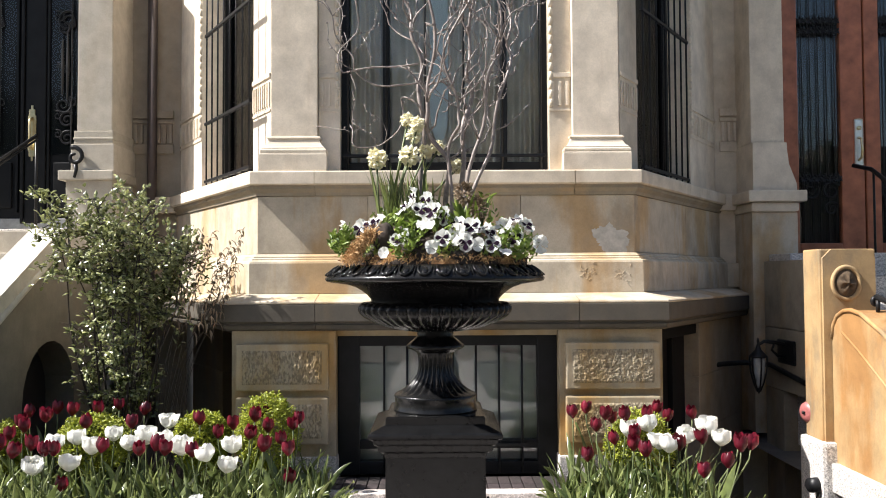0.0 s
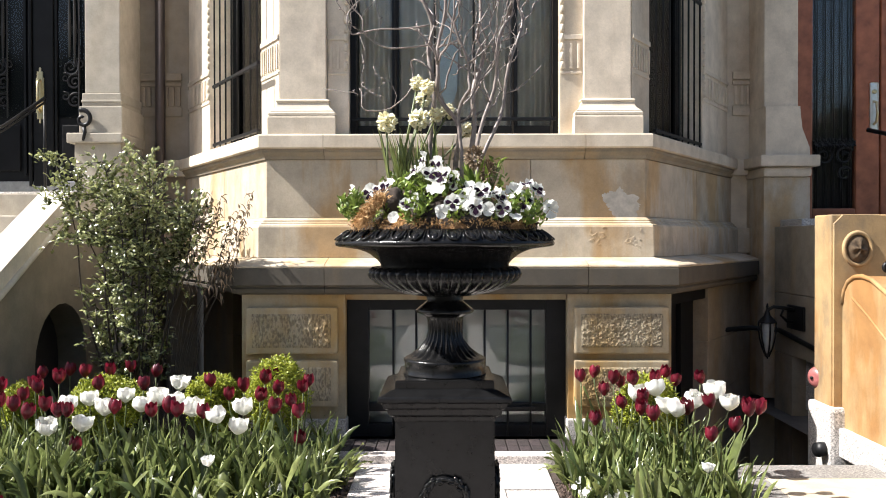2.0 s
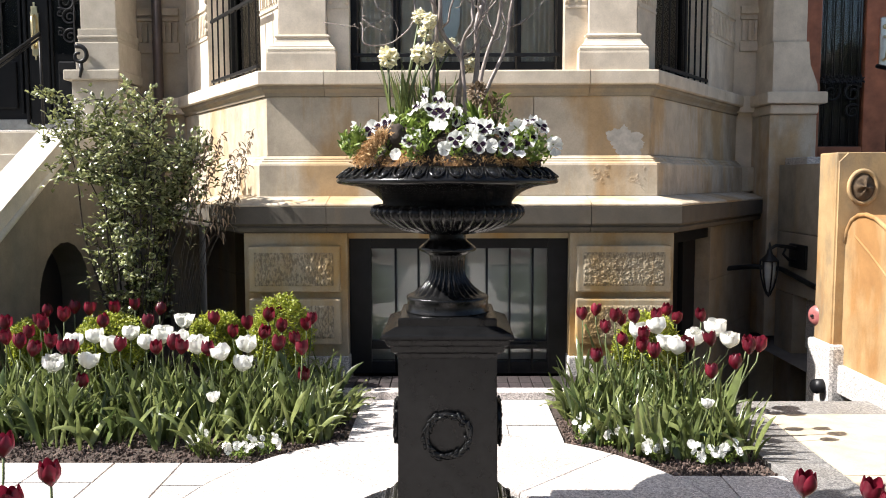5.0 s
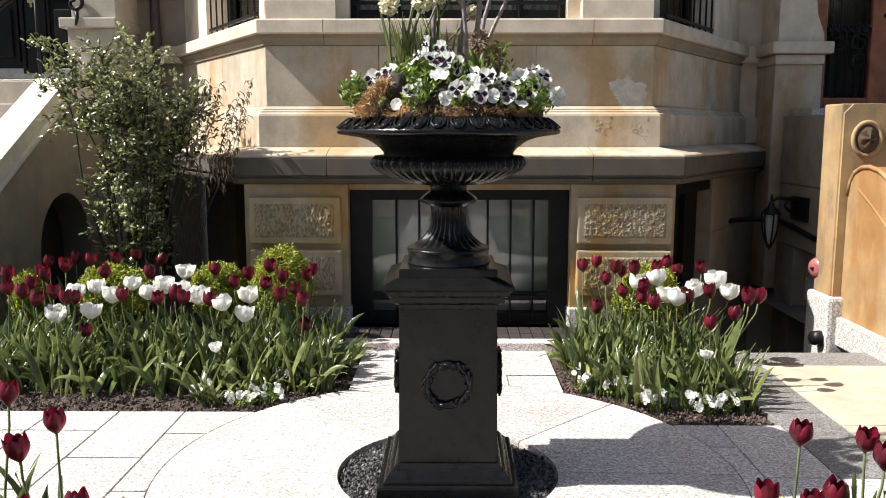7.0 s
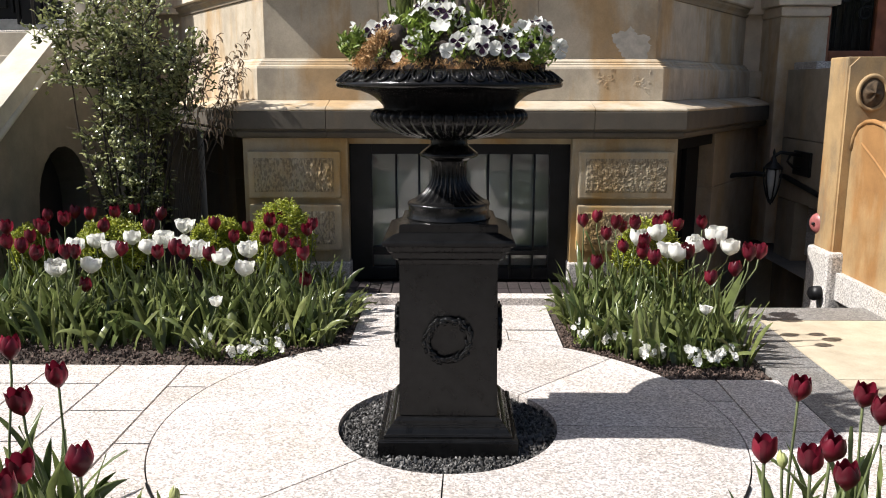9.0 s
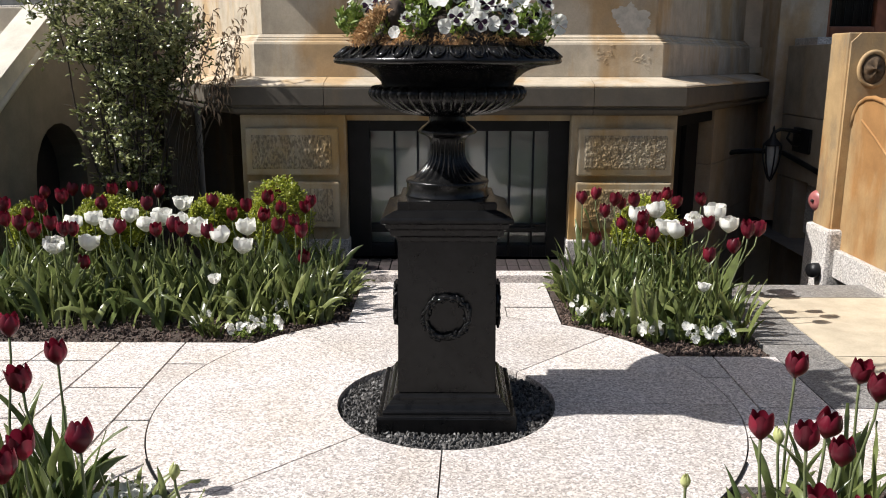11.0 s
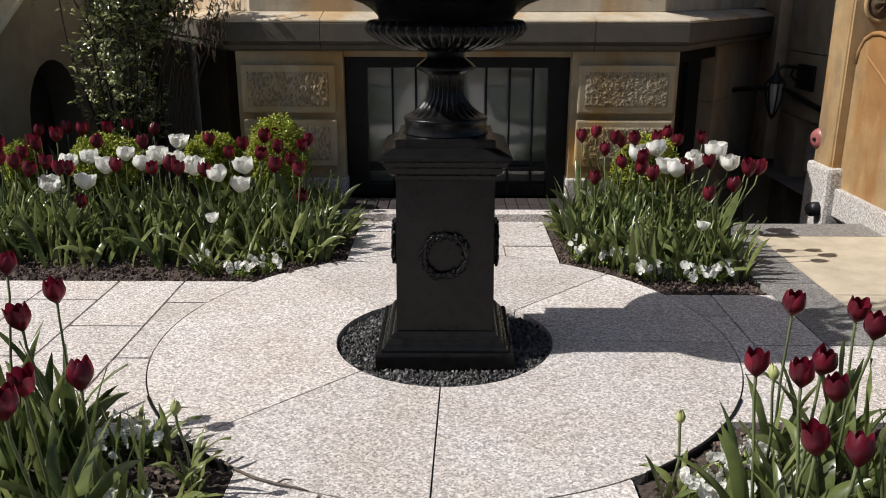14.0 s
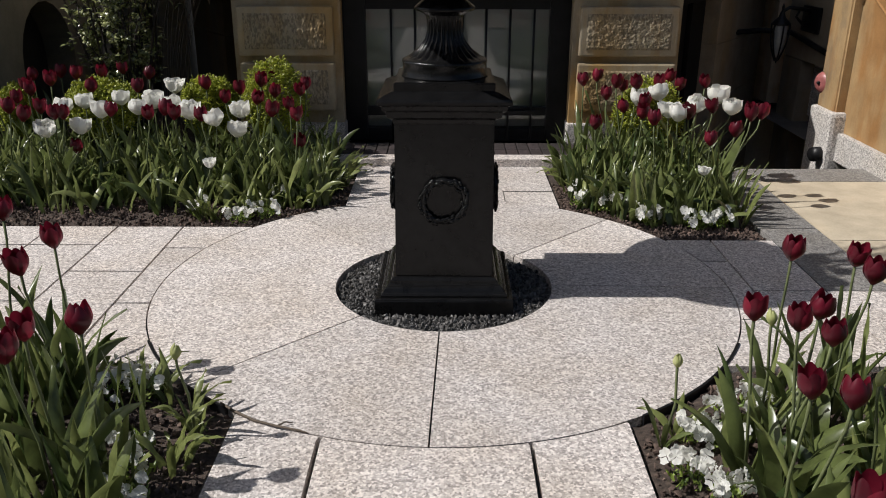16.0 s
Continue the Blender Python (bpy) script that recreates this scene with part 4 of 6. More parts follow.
G = 0.335
B0, B1 = -0.72, 0.72
cuts_by_column = [(-0.215, 0.412), (-0.5, 0.12), (-0.2, 0.45), (-0.19, 0.45), (-0.4, 0.2), (0.05, 0.5), (-0.3, 0.3)]
for k in range(7):
    x0, x1 = -(1.335 + G * k), -(1.0 + G * k if k else 0.85)
    ys = [B0, *cuts_by_column[k], B1]
    for y0, y1 in zip(ys, ys[1:]):
        slab(x0, x1, y0, y1, gap=0.011)
for x0, x1, y0, y1 in ((0.85, 1.303, -0.72, -0.345), (0.85, 1.303, -0.345, 0.265), (0.85, 1.303, 0.265, 0.545), (1.303, 1.608, -0.72, -0.065), (1.303, 1.608, -0.065, 0.545), (1.608, 1.90, -0.72, -0.065)):
    slab(x0, x1, y0, y1, gap=0.009)
for x0, x1, y0, y1 in ((-0.65, -0.365, -1.50, -0.9), (-0.365, 0.265, -1.50, -0.9), (0.265, 0.58, -1.50, -0.9),
                       (-0.65, -0.05, -1.95, -1.50), (-0.05, 0.58, -1.95, -1.50), (-0.65, 0.2, -2.6, -1.95), (0.2, 0.58, -2.6, -1.95),
                       (-0.65, 0.1, -3.4, -2.6), (0.1, 0.58, -3.4, -2.6), (-0.65, 0.58, -5.2, -3.4),
                       (-0.55, 0.34, 1.0, 1.36), (0.34, 0.63, 1.0, 1.345), (-0.55, 0.05, 1.36, 1.90), (0.05, 0.63, 1.36, 1.90)):
    slab(x0, x1, y0, y1, gap=0.014 if y1 < 0 else 0.006)
for x0, x1, y0, y1 in ((1.608, 1.90, -0.065, 0.72), (1.60, 1.90, 0.72, 1.25), (1.60, 1.90, 1.25, 1.58), (1.60, 2.68, 1.58, 1.87)):
    slab(x0, x1, y0, y1, path_granite)
for x0, x1, y0, y1 in ((1.90, 2.68, 0.55, 1.58), (1.90, 2.68, -0.72, 0.55)):
    slab(x0, x1, y0, y1, yellow_stone)
for x0, x1 in ((-6.0, -1.5), (-1.5, 2.0), (2.0, 6.0)):
    slab(x0, x1, -7.0, -5.2, sidewalk_mat)

kerb = thing("kerb", "pale granite kerb before the basement window", "kerb", kind="structure")
part("kerb_stone", boxed(-0.95, 1.05, 1.90, 2.02, -0.05, 0.05, bev=0.006), paver_granite, kerb)
for k in range(26):
    for r in range(2):
        x = -0.95 + 0.08 * k
        part("brick", boxed(x + 0.003, x + 0.077, 2.025 + 0.19 * r, 2.21 + 0.19 * r, -0.04, 0.035, bev=0.004), dark_brick, kerb)

# ---- urn and pedestal ----
ring = tagged(finish(lathe(bmesh.new(), [(0.02, -0.035), (0.46, -0.035)], 48), "gravel_bed", dark_gravel), "dark bed under loose gravel", "gravel", kind="structure")
UX = 0.002
urn = thing("urn", "glossy black cast-iron garden urn with gadrooned bowl on the pedestal", "urn", at=(UX, 0, 0))


def turned(name, profile, parent, n=64, wave=None, at=(UX, 0, 0), label="", material=cast_iron):
    bm = lathe(bmesh.new(), profile, n, wave)
    bmesh.ops.translate(bm, verts=bm.verts[:], vec=at)
    bmesh.ops.recalc_face_normals(bm, faces=bm.faces[:])
    return part(name, bm, material, parent, label, True)


rim = turned("rim", [(0.30, 1.42), (0.35, 1.45), (0.372, 1.460), (0.382, 1.459), (0.395, 1.450), (0.42, 1.430), (0.434, 1.417), (0.4385, 1.411), (0.439, 1.405), (0.435, 1.399), (0.424, 1.395), (0.385, 1.390), (0.347, 1.384), (0.315, 1.373), (0.294, 1.361), (0.272, 1.343), (0.258, 1.327), (0.256, 1.314)], urn, 96)
egg_bm = bmesh.new()
bmesh.ops.create_uvsphere(egg_bm, u_segments=8, v_segments=6, radius=1)
for v in egg_bm.verts:
    v.co = Vector((v.co.x * 0.0035, v.co.y * 0.0125, v.co.z * 0.020))
egg = None
for k in range(38):
    a = 2 * math.pi * k / 38
    m = pose(UX, 0, 0, 0, 0, math.degrees(a)) @ pose(0.411, 0, 1.438, 0, -51, 0)
    if egg is None:
        egg = part("egg", egg_bm, cast_iron, rim, smooth=True)
        egg_data = egg.data
        ob = egg
    else:
        ob = new("egg", egg_data)
        ob.parent = rim
    ob.matrix_world = m
dart_bm = bmesh.new()
tube(dart_bm, [(0.001, -0.022, 0.031), (0.004, -0.025, 0.012), (0.004, -0.023, -0.008), (0.004, -0.013, -0.025), (0.004, 0.0, -0.030), (0.004, 0.013, -0.025), (0.004, 0.023, -0.008), (0.004, 0.025, 0.012), (0.001, 0.022, 0.031)], 0.0042, 6)
tube(dart_bm, [(0.001, 0.034, 0.030), (0.003, 0.034, 0.0), (0.002, 0.034, -0.030)], [0.002, 0.0035, 0.001], 5)
dart_data = None
for k in range(38):
    m = pose(UX, 0, 0, 0, 0, 360 / 38 * k) @ pose(0.411, 0, 1.438, 0, -51, 0)
    if dart_data is None:
        ob = part("egg_border", dart_bm, cast_iron, rim, smooth=True)
        dart_data = ob.data
    else:
        ob = new("egg_border", dart_data)
        ob.parent = rim
    ob.matrix_world = m


def gadroon(a, j):
    s = abs(math.sin(a * 21))
    return 1 + 0.062 * (s ** 0.7 - 0.5) * (1 if 1 <= j <= 8 else 0.2)


turned("bowl", [(0.256, 1.317), (0.283, 1.313), (0.296, 1.302), (0.301, 1.287), (0.297, 1.273), (0.284, 1.258), (0.240, 1.232), (0.172, 1.210), (0.11, 1.199), (0.07, 1.195)], urn, 336, gadroon)
turned("collar", [(0.073, 1.198), (0.073, 1.180), (0.080, 1.170), (0.096, 1.158), (0.112, 1.145), (0.117, 1.137), (0.113, 1.130), (0.096, 1.124), (0.078, 1.114)], urn)


def flute(a, j):
    return 1 + (0.10 * (abs(math.sin(a * 12)) - 0.5) if 2 <= j <= 6 else 0)


turned("stem", [(0.079, 1.118), (0.071, 1.104), (0.066, 1.089), (0.064, 1.056), (0.074, 1.021), (0.099, 0.987), (0.126, 0.965), (0.142, 0.957), (0.148, 0.954)], urn, 240, flute)
turned("foot", [(0.14, 0.955), (0.154, 0.953), (0.163, 0.948), (0.166, 0.941), (0.162, 0.934), (0.162, 0.896), (0.167, 0.891), (0.167, 0.887), (0.02, 0.886)], urn)
pedestal = thing("pedestal", "black painted cast-iron pedestal with laurel wreaths, standing in gravel", "pedestal", at=(UX, 0, 0))


def square(name, rows, bev=0.003):
    """A square body from (half width, height) rows."""
    bm = bmesh.new()
    rings = [[bm.verts.new((UX + sx * h, sy * h, z)) for sx, sy in ((-1, -1), (1, -1), (1, 1), (-1, 1))] for h, z in rows]
    for a, b in zip(rings, rings[1:]):
        for k in range(4):
            bm.faces.new((a[k], a[(k + 1) % 4], b[(k + 1) % 4], b[k]))
    bm.faces.new(rings[0][::-1])
    bm.faces.new(rings[-1])
    bmesh.ops.recalc_face_normals(bm, faces=bm.faces[:])
    if bev:
        bmesh.ops.bevel(bm, geom=[e for e in bm.edges if e.calc_face_angle(0) > 0.35], offset=bev, segments=2, affect="EDGES")
    return part(name, bm, cast_iron, pedestal)


square("base_plinth", [(0.275, -0.04), (0.275, 0.040), (0.271, 0.045)])
square("base_moulding", [(0.252, 0.043), (0.252, 0.056), (0.247, 0.061), (0.242, 0.062), (0.240, 0.066), (0.234, 0.078), (0.227, 0.083), (0.227, 0.088), (0.221, 0.092), (0.214, 0.093), (0.212, 0.104), (0.206, 0.110), (0.190, 0.114)], 0.0025)
shaft = square("shaft", [(0.194, 0.112), (0.189, 0.735)], 0.006)
square("cap_moulding", [(0.188, 0.728), (0.192, 0.735), (0.196, 0.749), (0.205, 0.754), (0.214, 0.760), (0.218, 0.781), (0.228, 0.786), (0.231, 0.790), (0.235, 0.808)], 0.0015)
square("cap_slab", [(0.235, 0.806), (0.247, 0.810), (0.251, 0.814), (0.251, 0.826), (0.246, 0.832), (0.20, 0.853), (0.185, 0.856)], 0.002)
square("top_plate", [(0.189, 0.853), (0.189, 0.882), (0.185, 0.886)], 0.003)
wreath_data = None
for k in range(4):
    if wreath_data is None:
        bm = bmesh.new()
        tube(bm, [(0.083 * math.cos(a), 0.0, 0.083 * math.sin(a)) for a in np.linspace(0, 2 * math.pi, 40)], 0.012, 8, False)
        rnd = random.Random(5)
        for q in range(58):
            a = 2 * math.pi * q / 58
            d = rnd.uniform(-1, 1)
            s = bmesh.ops.create_icosphere(bm, subdivisions=1, radius=1)
            r = 0.083 + 0.013 * d
            m = Matrix.Translation((r * math.cos(a), -0.011 + 0.005 * abs(d), r * math.sin(a))) @ Euler((0, -a + math.pi / 2 + 0.6 * d, 0)).to_matrix().to_4x4() @ Matrix.Diagonal((0.016, 0.007, 0.008, 1))
            for v in s["verts"]:
                v.co = m @ v.co
        ob = part("wreath", bm, cast_iron, shaft, "raised laurel wreath", True)
        wreath_data = ob.data
    else:
        ob = new("wreath", wreath_data)
        ob.parent = shaft
    ob.matrix_world = pose(UX, 0, 0.432, 0, 0, 90 * k) @ pose(0, -0.203, 0)

# loose gravel in the ring
ico = bmesh.new()
bmesh.ops.create_icosphere(ico, subdivisions=1, radius=1)
ico_v = [v.co.copy() for v in ico.verts]
ico.verts.index_update()
ico_f = [[v.index for v in f.verts] for f in ico.faces]
ico.free()


def pebbles(name, count, place, size, material, label, category, flat=0.7, seed=3):
    r = random.Random(seed)
    verts, faces = [], []
    for _ in range(count):
        x, y, z = place(r)
        s = size * r.uniform(0.6, 1.35)
        m = Euler((r.uniform(0, 6), r.uniform(0, 6), r.uniform(0, 6))).to_matrix() @ Matrix.Diagonal((s, s * r.uniform(0.6, 1), s * flat * r.uniform(0.6, 1)))
        k = len(verts)
        for c in ico_v:
            p = m @ (c * r.uniform(0.8, 1.2))
            verts.append((p.x + x, p.y + y, p.z + z))
        faces += [[k + q for q in f] for f in ico_f]
    me = bpy.data.meshes.new(name)
    me.from_pydata(verts, [], faces)
    me.materials.append(material)
    ob = new(name, me)
    return tagged(ob, label, category, kind="stuff")


def ring_place(r):
    a, q = r.uniform(0, 2 * math.pi), math.sqrt(r.uniform(0.26, 1)) * 0.452
    return q * math.cos(a), q * math.sin(a), -0.026 + r.uniform(-0.006, 0.008)


pebbles("gravel", 5200, ring_place, 0.0098, dark_gravel, "loose dark grey crushed gravel round the pedestal", "gravel", 0.42)

# ---- planting in the urn ----
mound = bmesh.new()
rows = [(0.372, 1.455), (0.37, 1.47), (0.35, 1.495), (0.30, 1.54), (0.2, 1.61), (0.1, 1.65), (0.01, 1.66)]
lathe(mound, rows, 48)
for v in mound.verts:
    v.co += Vector((UX, 0, 0.03 * noise.noise(v.co * 14)))
coir = tagged(finish(mound, "coir_liner", coir_mat, smooth=True), "orange-brown coconut fibre and moss filling the urn", "liner")
bm = bmesh.new()
r = random.Random(8)
for _ in range(1500):
    a, q = r.uniform(0, 6.283), math.sqrt(r.uniform(0.3, 1)) * 0.372
    p = Vector((UX + q * math.cos(a), q * math.sin(a), 1.475 + (0.372 - q) * 0.42))
    d = Vector((r.uniform(-1, 1), r.uniform(-1, 1), r.uniform(-0.3, 1))).normalized() * r.uniform(0.015, 0.04)
    e = d.cross(Vector((0, 0, 1))).normalized() * 0.0012
    bm.faces.new([bm.verts.new(c) for c in (p - e, p + e, p + d * 0.6 + e + Vector((0, 0, 0.006)), p + d)])
part("loose_fibre", bm, coir_mat, coir)
orange_fibre = foliage("orange_fibre", (0.30, 0.15, 0.05), (0.62, 0.41, 0.20), 0.9, 0.2)
bm = bmesh.new()
for k in range(2500):
    if k < 1500:
        t = r.random()
        p = Vector((-0.225 - 0.09 * t + r.gauss(0, 0.012), -0.27 + r.gauss(0, 0.012) - 0.02 * t, 1.585 - 0.11 * t + r.gauss(0, 0.010)))
    else:
        a = r.uniform(3.5, 5.9)
        q = r.uniform(0.345, 0.378)
        p = Vector((UX + q * math.cos(a), q * math.sin(a), 1.468 + r.uniform(0, 0.02)))
    d = Vector((r.uniform(-0.7, 0.5), r.uniform(-0.6, 0.3), r.uniform(-1, 0.7))).normalized() * r.uniform(0.010, 0.026)
    e = d.cross(Vector((0.3, 1, 0))).normalized() * 0.00055
    bm.faces.new([bm.verts.new(c) for c in (p - e, p + e, p + d * 0.6 + e + Vector((0, 0, 0.005)), p + d)])
part("fibre_tuft", bm, orange_fibre, coir, "bright orange coconut fibre")
bm = bmesh.new()
bmesh.ops.create_icosphere(bm, subdivisions=3, radius=1.0)
for v in bm.verts:
    v.co = Vector((-0.185 + 0.042 * v.co.x, -0.24 + 0.05 * v.co.y, 1.555 + 0.062 * v.co.z)) + v.co * 0.012 * noise.noise(v.co * 3)
part("root_ball", bm, soil_mat, coir, "dark bare root ball", True)


def petal(bm, m, length, width, cup=0.3, rows=4, cols=4, tip=0.6, curl=0.0):
    """One petal: rises from its base along +z, bowed over +x."""
    grid = []
    for i in range(rows + 1):
        t = i / rows
        w = width * (math.sin(math.pi * (0.12 + 0.88 * t) ** tip) ** 0.7 if 0 < t < 1 else (0.35 if t == 0 else 0.12)) / 2
        row = []
        for j in range(cols + 1):
            u = 2 * j / cols - 1
            row.append(bm.verts.new(m @ Vector((cup * length * (t - 0.9 * t * t) * 2 - 0.28 * width * u * u * (1 - 0.3 * t) + curl * t * t * length, w * u, length * t))))
        grid.append(row)
    for i in range(rows):
        for j in range(cols):
            bm.faces.new((grid[i][j], grid[i][j + 1], grid[i + 1][j + 1], grid[i + 1][j]))


def blade(bm, base, direction, length, width, droop, twist=0.0, segs=7, fold=0.35, wave=0.0):
    """A strap-like leaf with a folded midrib that bends over."""
    d = Vector((math.cos(direction), math.sin(direction), 0))
    side0 = Vector((-d.y, d.x, 0))
    p, ang = Vector(base), 0.12 + 0.2 * droop
    rows = []
    for i in range(segs + 1):
        t = i / segs
        way = d * math.sin(ang) + Vector((0, 0, math.cos(ang)))
        nrm = d * math.cos(ang) - Vector((0, 0, math.sin(ang)))
        tw = twist * t
        side = side0 * math.cos(tw) + nrm * math.sin(tw)
        nn = nrm * math.cos(tw) - side0 * math.sin(tw)
        w = width * max(0.03, (math.sin(math.pi * min(1, 0.18 + 0.82 * t)) ** 0.75)) / 2
        rip = nn * (wave * math.sin(11 * t + 5 * direction))
        rows.append([bm.verts.new(p - side * w + nn * fold * w + rip), bm.verts.new(p), bm.verts.new(p + side * w + nn * fold * w - rip)])
        p = p + way * (length / segs)
        ang += droop * 1.7 / segs * (0.5 + t)
    for a, b in zip(rows, rows[1:]):
        for k in range(2):
            bm.faces.new((a[k], a[k + 1], b[k + 1], b[k]))


# pansies: white flowers with dark purple faces
def pansy_mesh(seed):
    r = random.Random(seed)
    bm, face = bmesh.new(), bmesh.new()
    eye = face.verts.new((0, -0.0125, 0))
    for k, (a, s, lift) in enumerate(((90 - 28, 1.05, 0.0), (90 + 28, 1.05, 0.0), (8, 0.95, 0.004), (172, 0.95, 0.004), (270, 1.1, 0.007))):
        a = radians(a + r.uniform(-9, 9))
        fold_k = r.uniform(0.2, 1.3) if k < 4 else 0.75
        rows = []
        for i in range(5):
            t = i / 4
            row = []
            for j in range(7):
                u = 2 * j / 6 - 1
                rad = 0.034 * s * t * (1 - 0.16 * u * u)
                ang = a + u * (0.80 if k < 4 else 0.95) * (0.7 + 0.3 * t)
                row.append(bm.verts.new((rad * math.cos(ang), -lift - (0.016 * fold_k - 0.004) * t * t + 0.0065 * math.sin(u * 7 + k + seed) * t * t, rad * math.sin(ang))))
            rows.append(row)
        for i in range(4):
            for j in range(6):
                bm.faces.new((rows[i][j], rows[i][j + 1], rows[i + 1][j + 1], rows[i + 1][j]))
        if k >= 2:
            for j in range(-2, 3):
                ang = a + j * 0.2
                rad = 0.030 * s * (1 - 0.04 * j * j)
                e = 0.0035
                q = [(rad * 0.7, ang - 0.2), (rad, ang), (rad * 0.7, ang + 0.2)]
                face.faces.new([eye] + [face.verts.new((d * math.cos(z), -lift - (0.016 * fold_k - 0.004) * (d / 0.034) ** 2 - 0.0055, d * math.sin(z))) for d, z in q])
    bmesh.ops.remove_doubles(bm, verts=bm.verts[:], dist=1e-5)
    return bm, face


pansy_data = []
for s in range(7):
    b1, b2 = pansy_mesh(s)
    m1, m2 = bpy.data.meshes.new("pansy_petals"), bpy.data.meshes.new("pansy_face")
    b1.to_mesh(m1), b2.to_mesh(m2)
    b1.free(), b2.free()
    m1.materials.append(white_petal), m2.materials.append(purple_face)
    for p in m1.polygons:
        p.use_smooth = True
    pansy_data.append((m1, m2))


def pansy(at, scale, rz, rx, group, label="white pansy with a dark purple face", face=True, seed=0):
    t = thing("pansy", label, "flower", group, at)
    a, b = pansy_data[seed % 7]
    for name, me in (("petals", a), ("face", b)):
        if name == "face" and not face:
            continue
        ob = new(name, me)
        ob.parent = t
    t.rotation_euler, t.scale = (radians(rx), 0, radians(rz)), (scale,) * 3
    return t


r = random.Random(21)
URN_PANSIES = [(-0.362, 1.6, 1), (-0.332, 1.59, 0.7), (-0.282, 1.6, 1), (-0.242, 1.6, 1), (-0.212, 1.62, 1), (-0.132, 1.54, 0.9), (-0.092, 1.56, 0.9), (-0.182, 1.5, 0.6), (-0.102, 1.67, 1.1), (-0.072, 1.72, 1), (-0.022, 1.7, 1), (-0.052, 1.66, 1), (-0.002, 1.65, 1.1), (0.048, 1.64, 1), (-0.032, 1.6, 1.05), (-0.012, 1.52, 0.7), (0.028, 1.55, 0.9), (0.088, 1.6, 1), (0.088, 1.57, 1.1), (0.138, 1.59, 1.1), (0.118, 1.54, 0.9), (0.178, 1.58, 1.1), (0.198, 1.57, 1), (0.158, 1.53, 0.7), (0.218, 1.53, 0.9), (0.258, 1.5, 0.7), (0.268, 1.6, 1.05), (0.298, 1.56, 1.2), (0.318, 1.63, 1), (0.358, 1.61, 1), (0.408, 1.54, 1)]
for k, (x, z, size) in enumerate(URN_PANSIES):
    rr = max(0.09, 0.40 - (z - 1.52))
    y = -0.02 - 0.9 * math.sqrt(max(0.0025, rr * rr - min(abs(x), rr * 0.98) ** 2))
    pansy((x + UX, y, z), size * 1.08, math.degrees(math.atan2(x, 0.6)) - 22 + r.uniform(-45, 45), r.uniform(-65, 8), "pansies in the urn", face=size > 0.75 and r.random() < 0.85, seed=k)
for k in range(14):
    a = r.uniform(0.2, 2.9)
    q = r.uniform(0.1, 0.34)
    pansy((UX + q * math.cos(a), q * math.sin(a), 1.74 - 0.5 * q), 1.15, 180 + r.uniform(-60, 60), r.uniform(-30, 10), "pansies in the urn", seed=k)

leaf_plant = thing("pansy_foliage", "bright green pansy foliage spilling round the urn", "plant", at=(UX, 0, 1.5))
for cx, cy, cz, rad, n in ((-0.345, -0.14, 1.545, 0.062, 190), (-0.10, -0.31, 1.52, 0.062, 190), (0.06, -0.24, 1.575, 0.085, 170), (0.29, -0.2, 1.53, 0.075, 200), (-0.02, -0.08, 1.63, 0.09, 110), (0.15, 0.0, 1.65, 0.12, 120), (-0.2, 0.02, 1.6, 0.1, 100), (0.36, -0.05, 1.53, 0.06, 70), (-0.22, -0.24, 1.505, 0.05, 60), (0.04, -0.32, 1.50, 0.05, 60), (-0.13, -0.20, 1.60, 0.065, 150), (-0.07, -0.24, 1.575, 0.055, 110), (-0.03, -0.20, 1.63, 0.06, 100), (0.2, -0.27, 1.505, 0.055, 70)):
    bm = bmesh.new()
    for _ in range(n):
        d = Vector((r.gauss(0, 1), r.gauss(0, 1), r.gauss(0, 1))).normalized()
        p = Vector((cx, cy, cz)) + d * rad * r.uniform(0.6, 1.0)
        if p.z < 1.47:
            p.z = 1.47 + r.uniform(0, 0.03)
        m = Matrix.Translation(p) @ Euler((r.uniform(-1.2, 1.2), r.uniform(-1.2, 1.2), r.uniform(0, 6.28))).to_matrix().to_4x4()
        petal(bm, m, r.uniform(0.02, 0.036), r.uniform(0.012, 0.02), 0.15, 2, 2)
    part("leaf_clump", bm, pansy_leaf, leaf_plant, smooth=True)

# narcissus clump
NARC = [(-0.262, -0.06, 1.885), (-0.132, -0.04, 1.90), (-0.118, 0.0, 1.985), (-0.142, 0.02, 2.055), (-0.10, -0.02, 2.03), (-0.07, 0.05, 1.93), (0.06, 0.06, 1.87), (-0.02, 0.08, 1.95)]
for k, (x, y, z) in enumerate(NARC):
    x += 0.035
    t = thing("narcissus", "double creamy-yellow narcissus cluster on a green stem", "flower", "narcissi in the urn", (-0.14 + 0.3 * x, 0.0, 1.58))
    bm = bmesh.new()
    x0, y0 = -0.14 + 0.35 * x, 0.02
    tube(bm, [(x0, y0, 1.57), (x0 + (x - x0) * 0.4, y, 1.57 + (z - 1.57) * 0.55), (x, y, z - 0.01)], 0.0045, 6)
    part("stem", bm, tulip_stem, t, smooth=True)
    bm = bmesh.new()
    big = 1.5 if k in (0, 1) else 1.1
    for _ in range(70):
        d = Vector((r.gauss(0, 1), r.gauss(0, 1), r.gauss(0, 1))).normalized()
        m = Matrix.Translation(Vector((x, y, z)) + d * 0.017 * big) @ (d + 0.9 * Vector((r.gauss(0, 1), r.gauss(0, 1), r.gauss(0, 1)))).to_track_quat("Z", "X").to_matrix().to_4x4()
        petal(bm, m, 0.015 * big, 0.02 * big, 0.25, 3, 3)
    part("bloom", bm, narcissus_petal, t, smooth=True)
bm = bmesh.new()
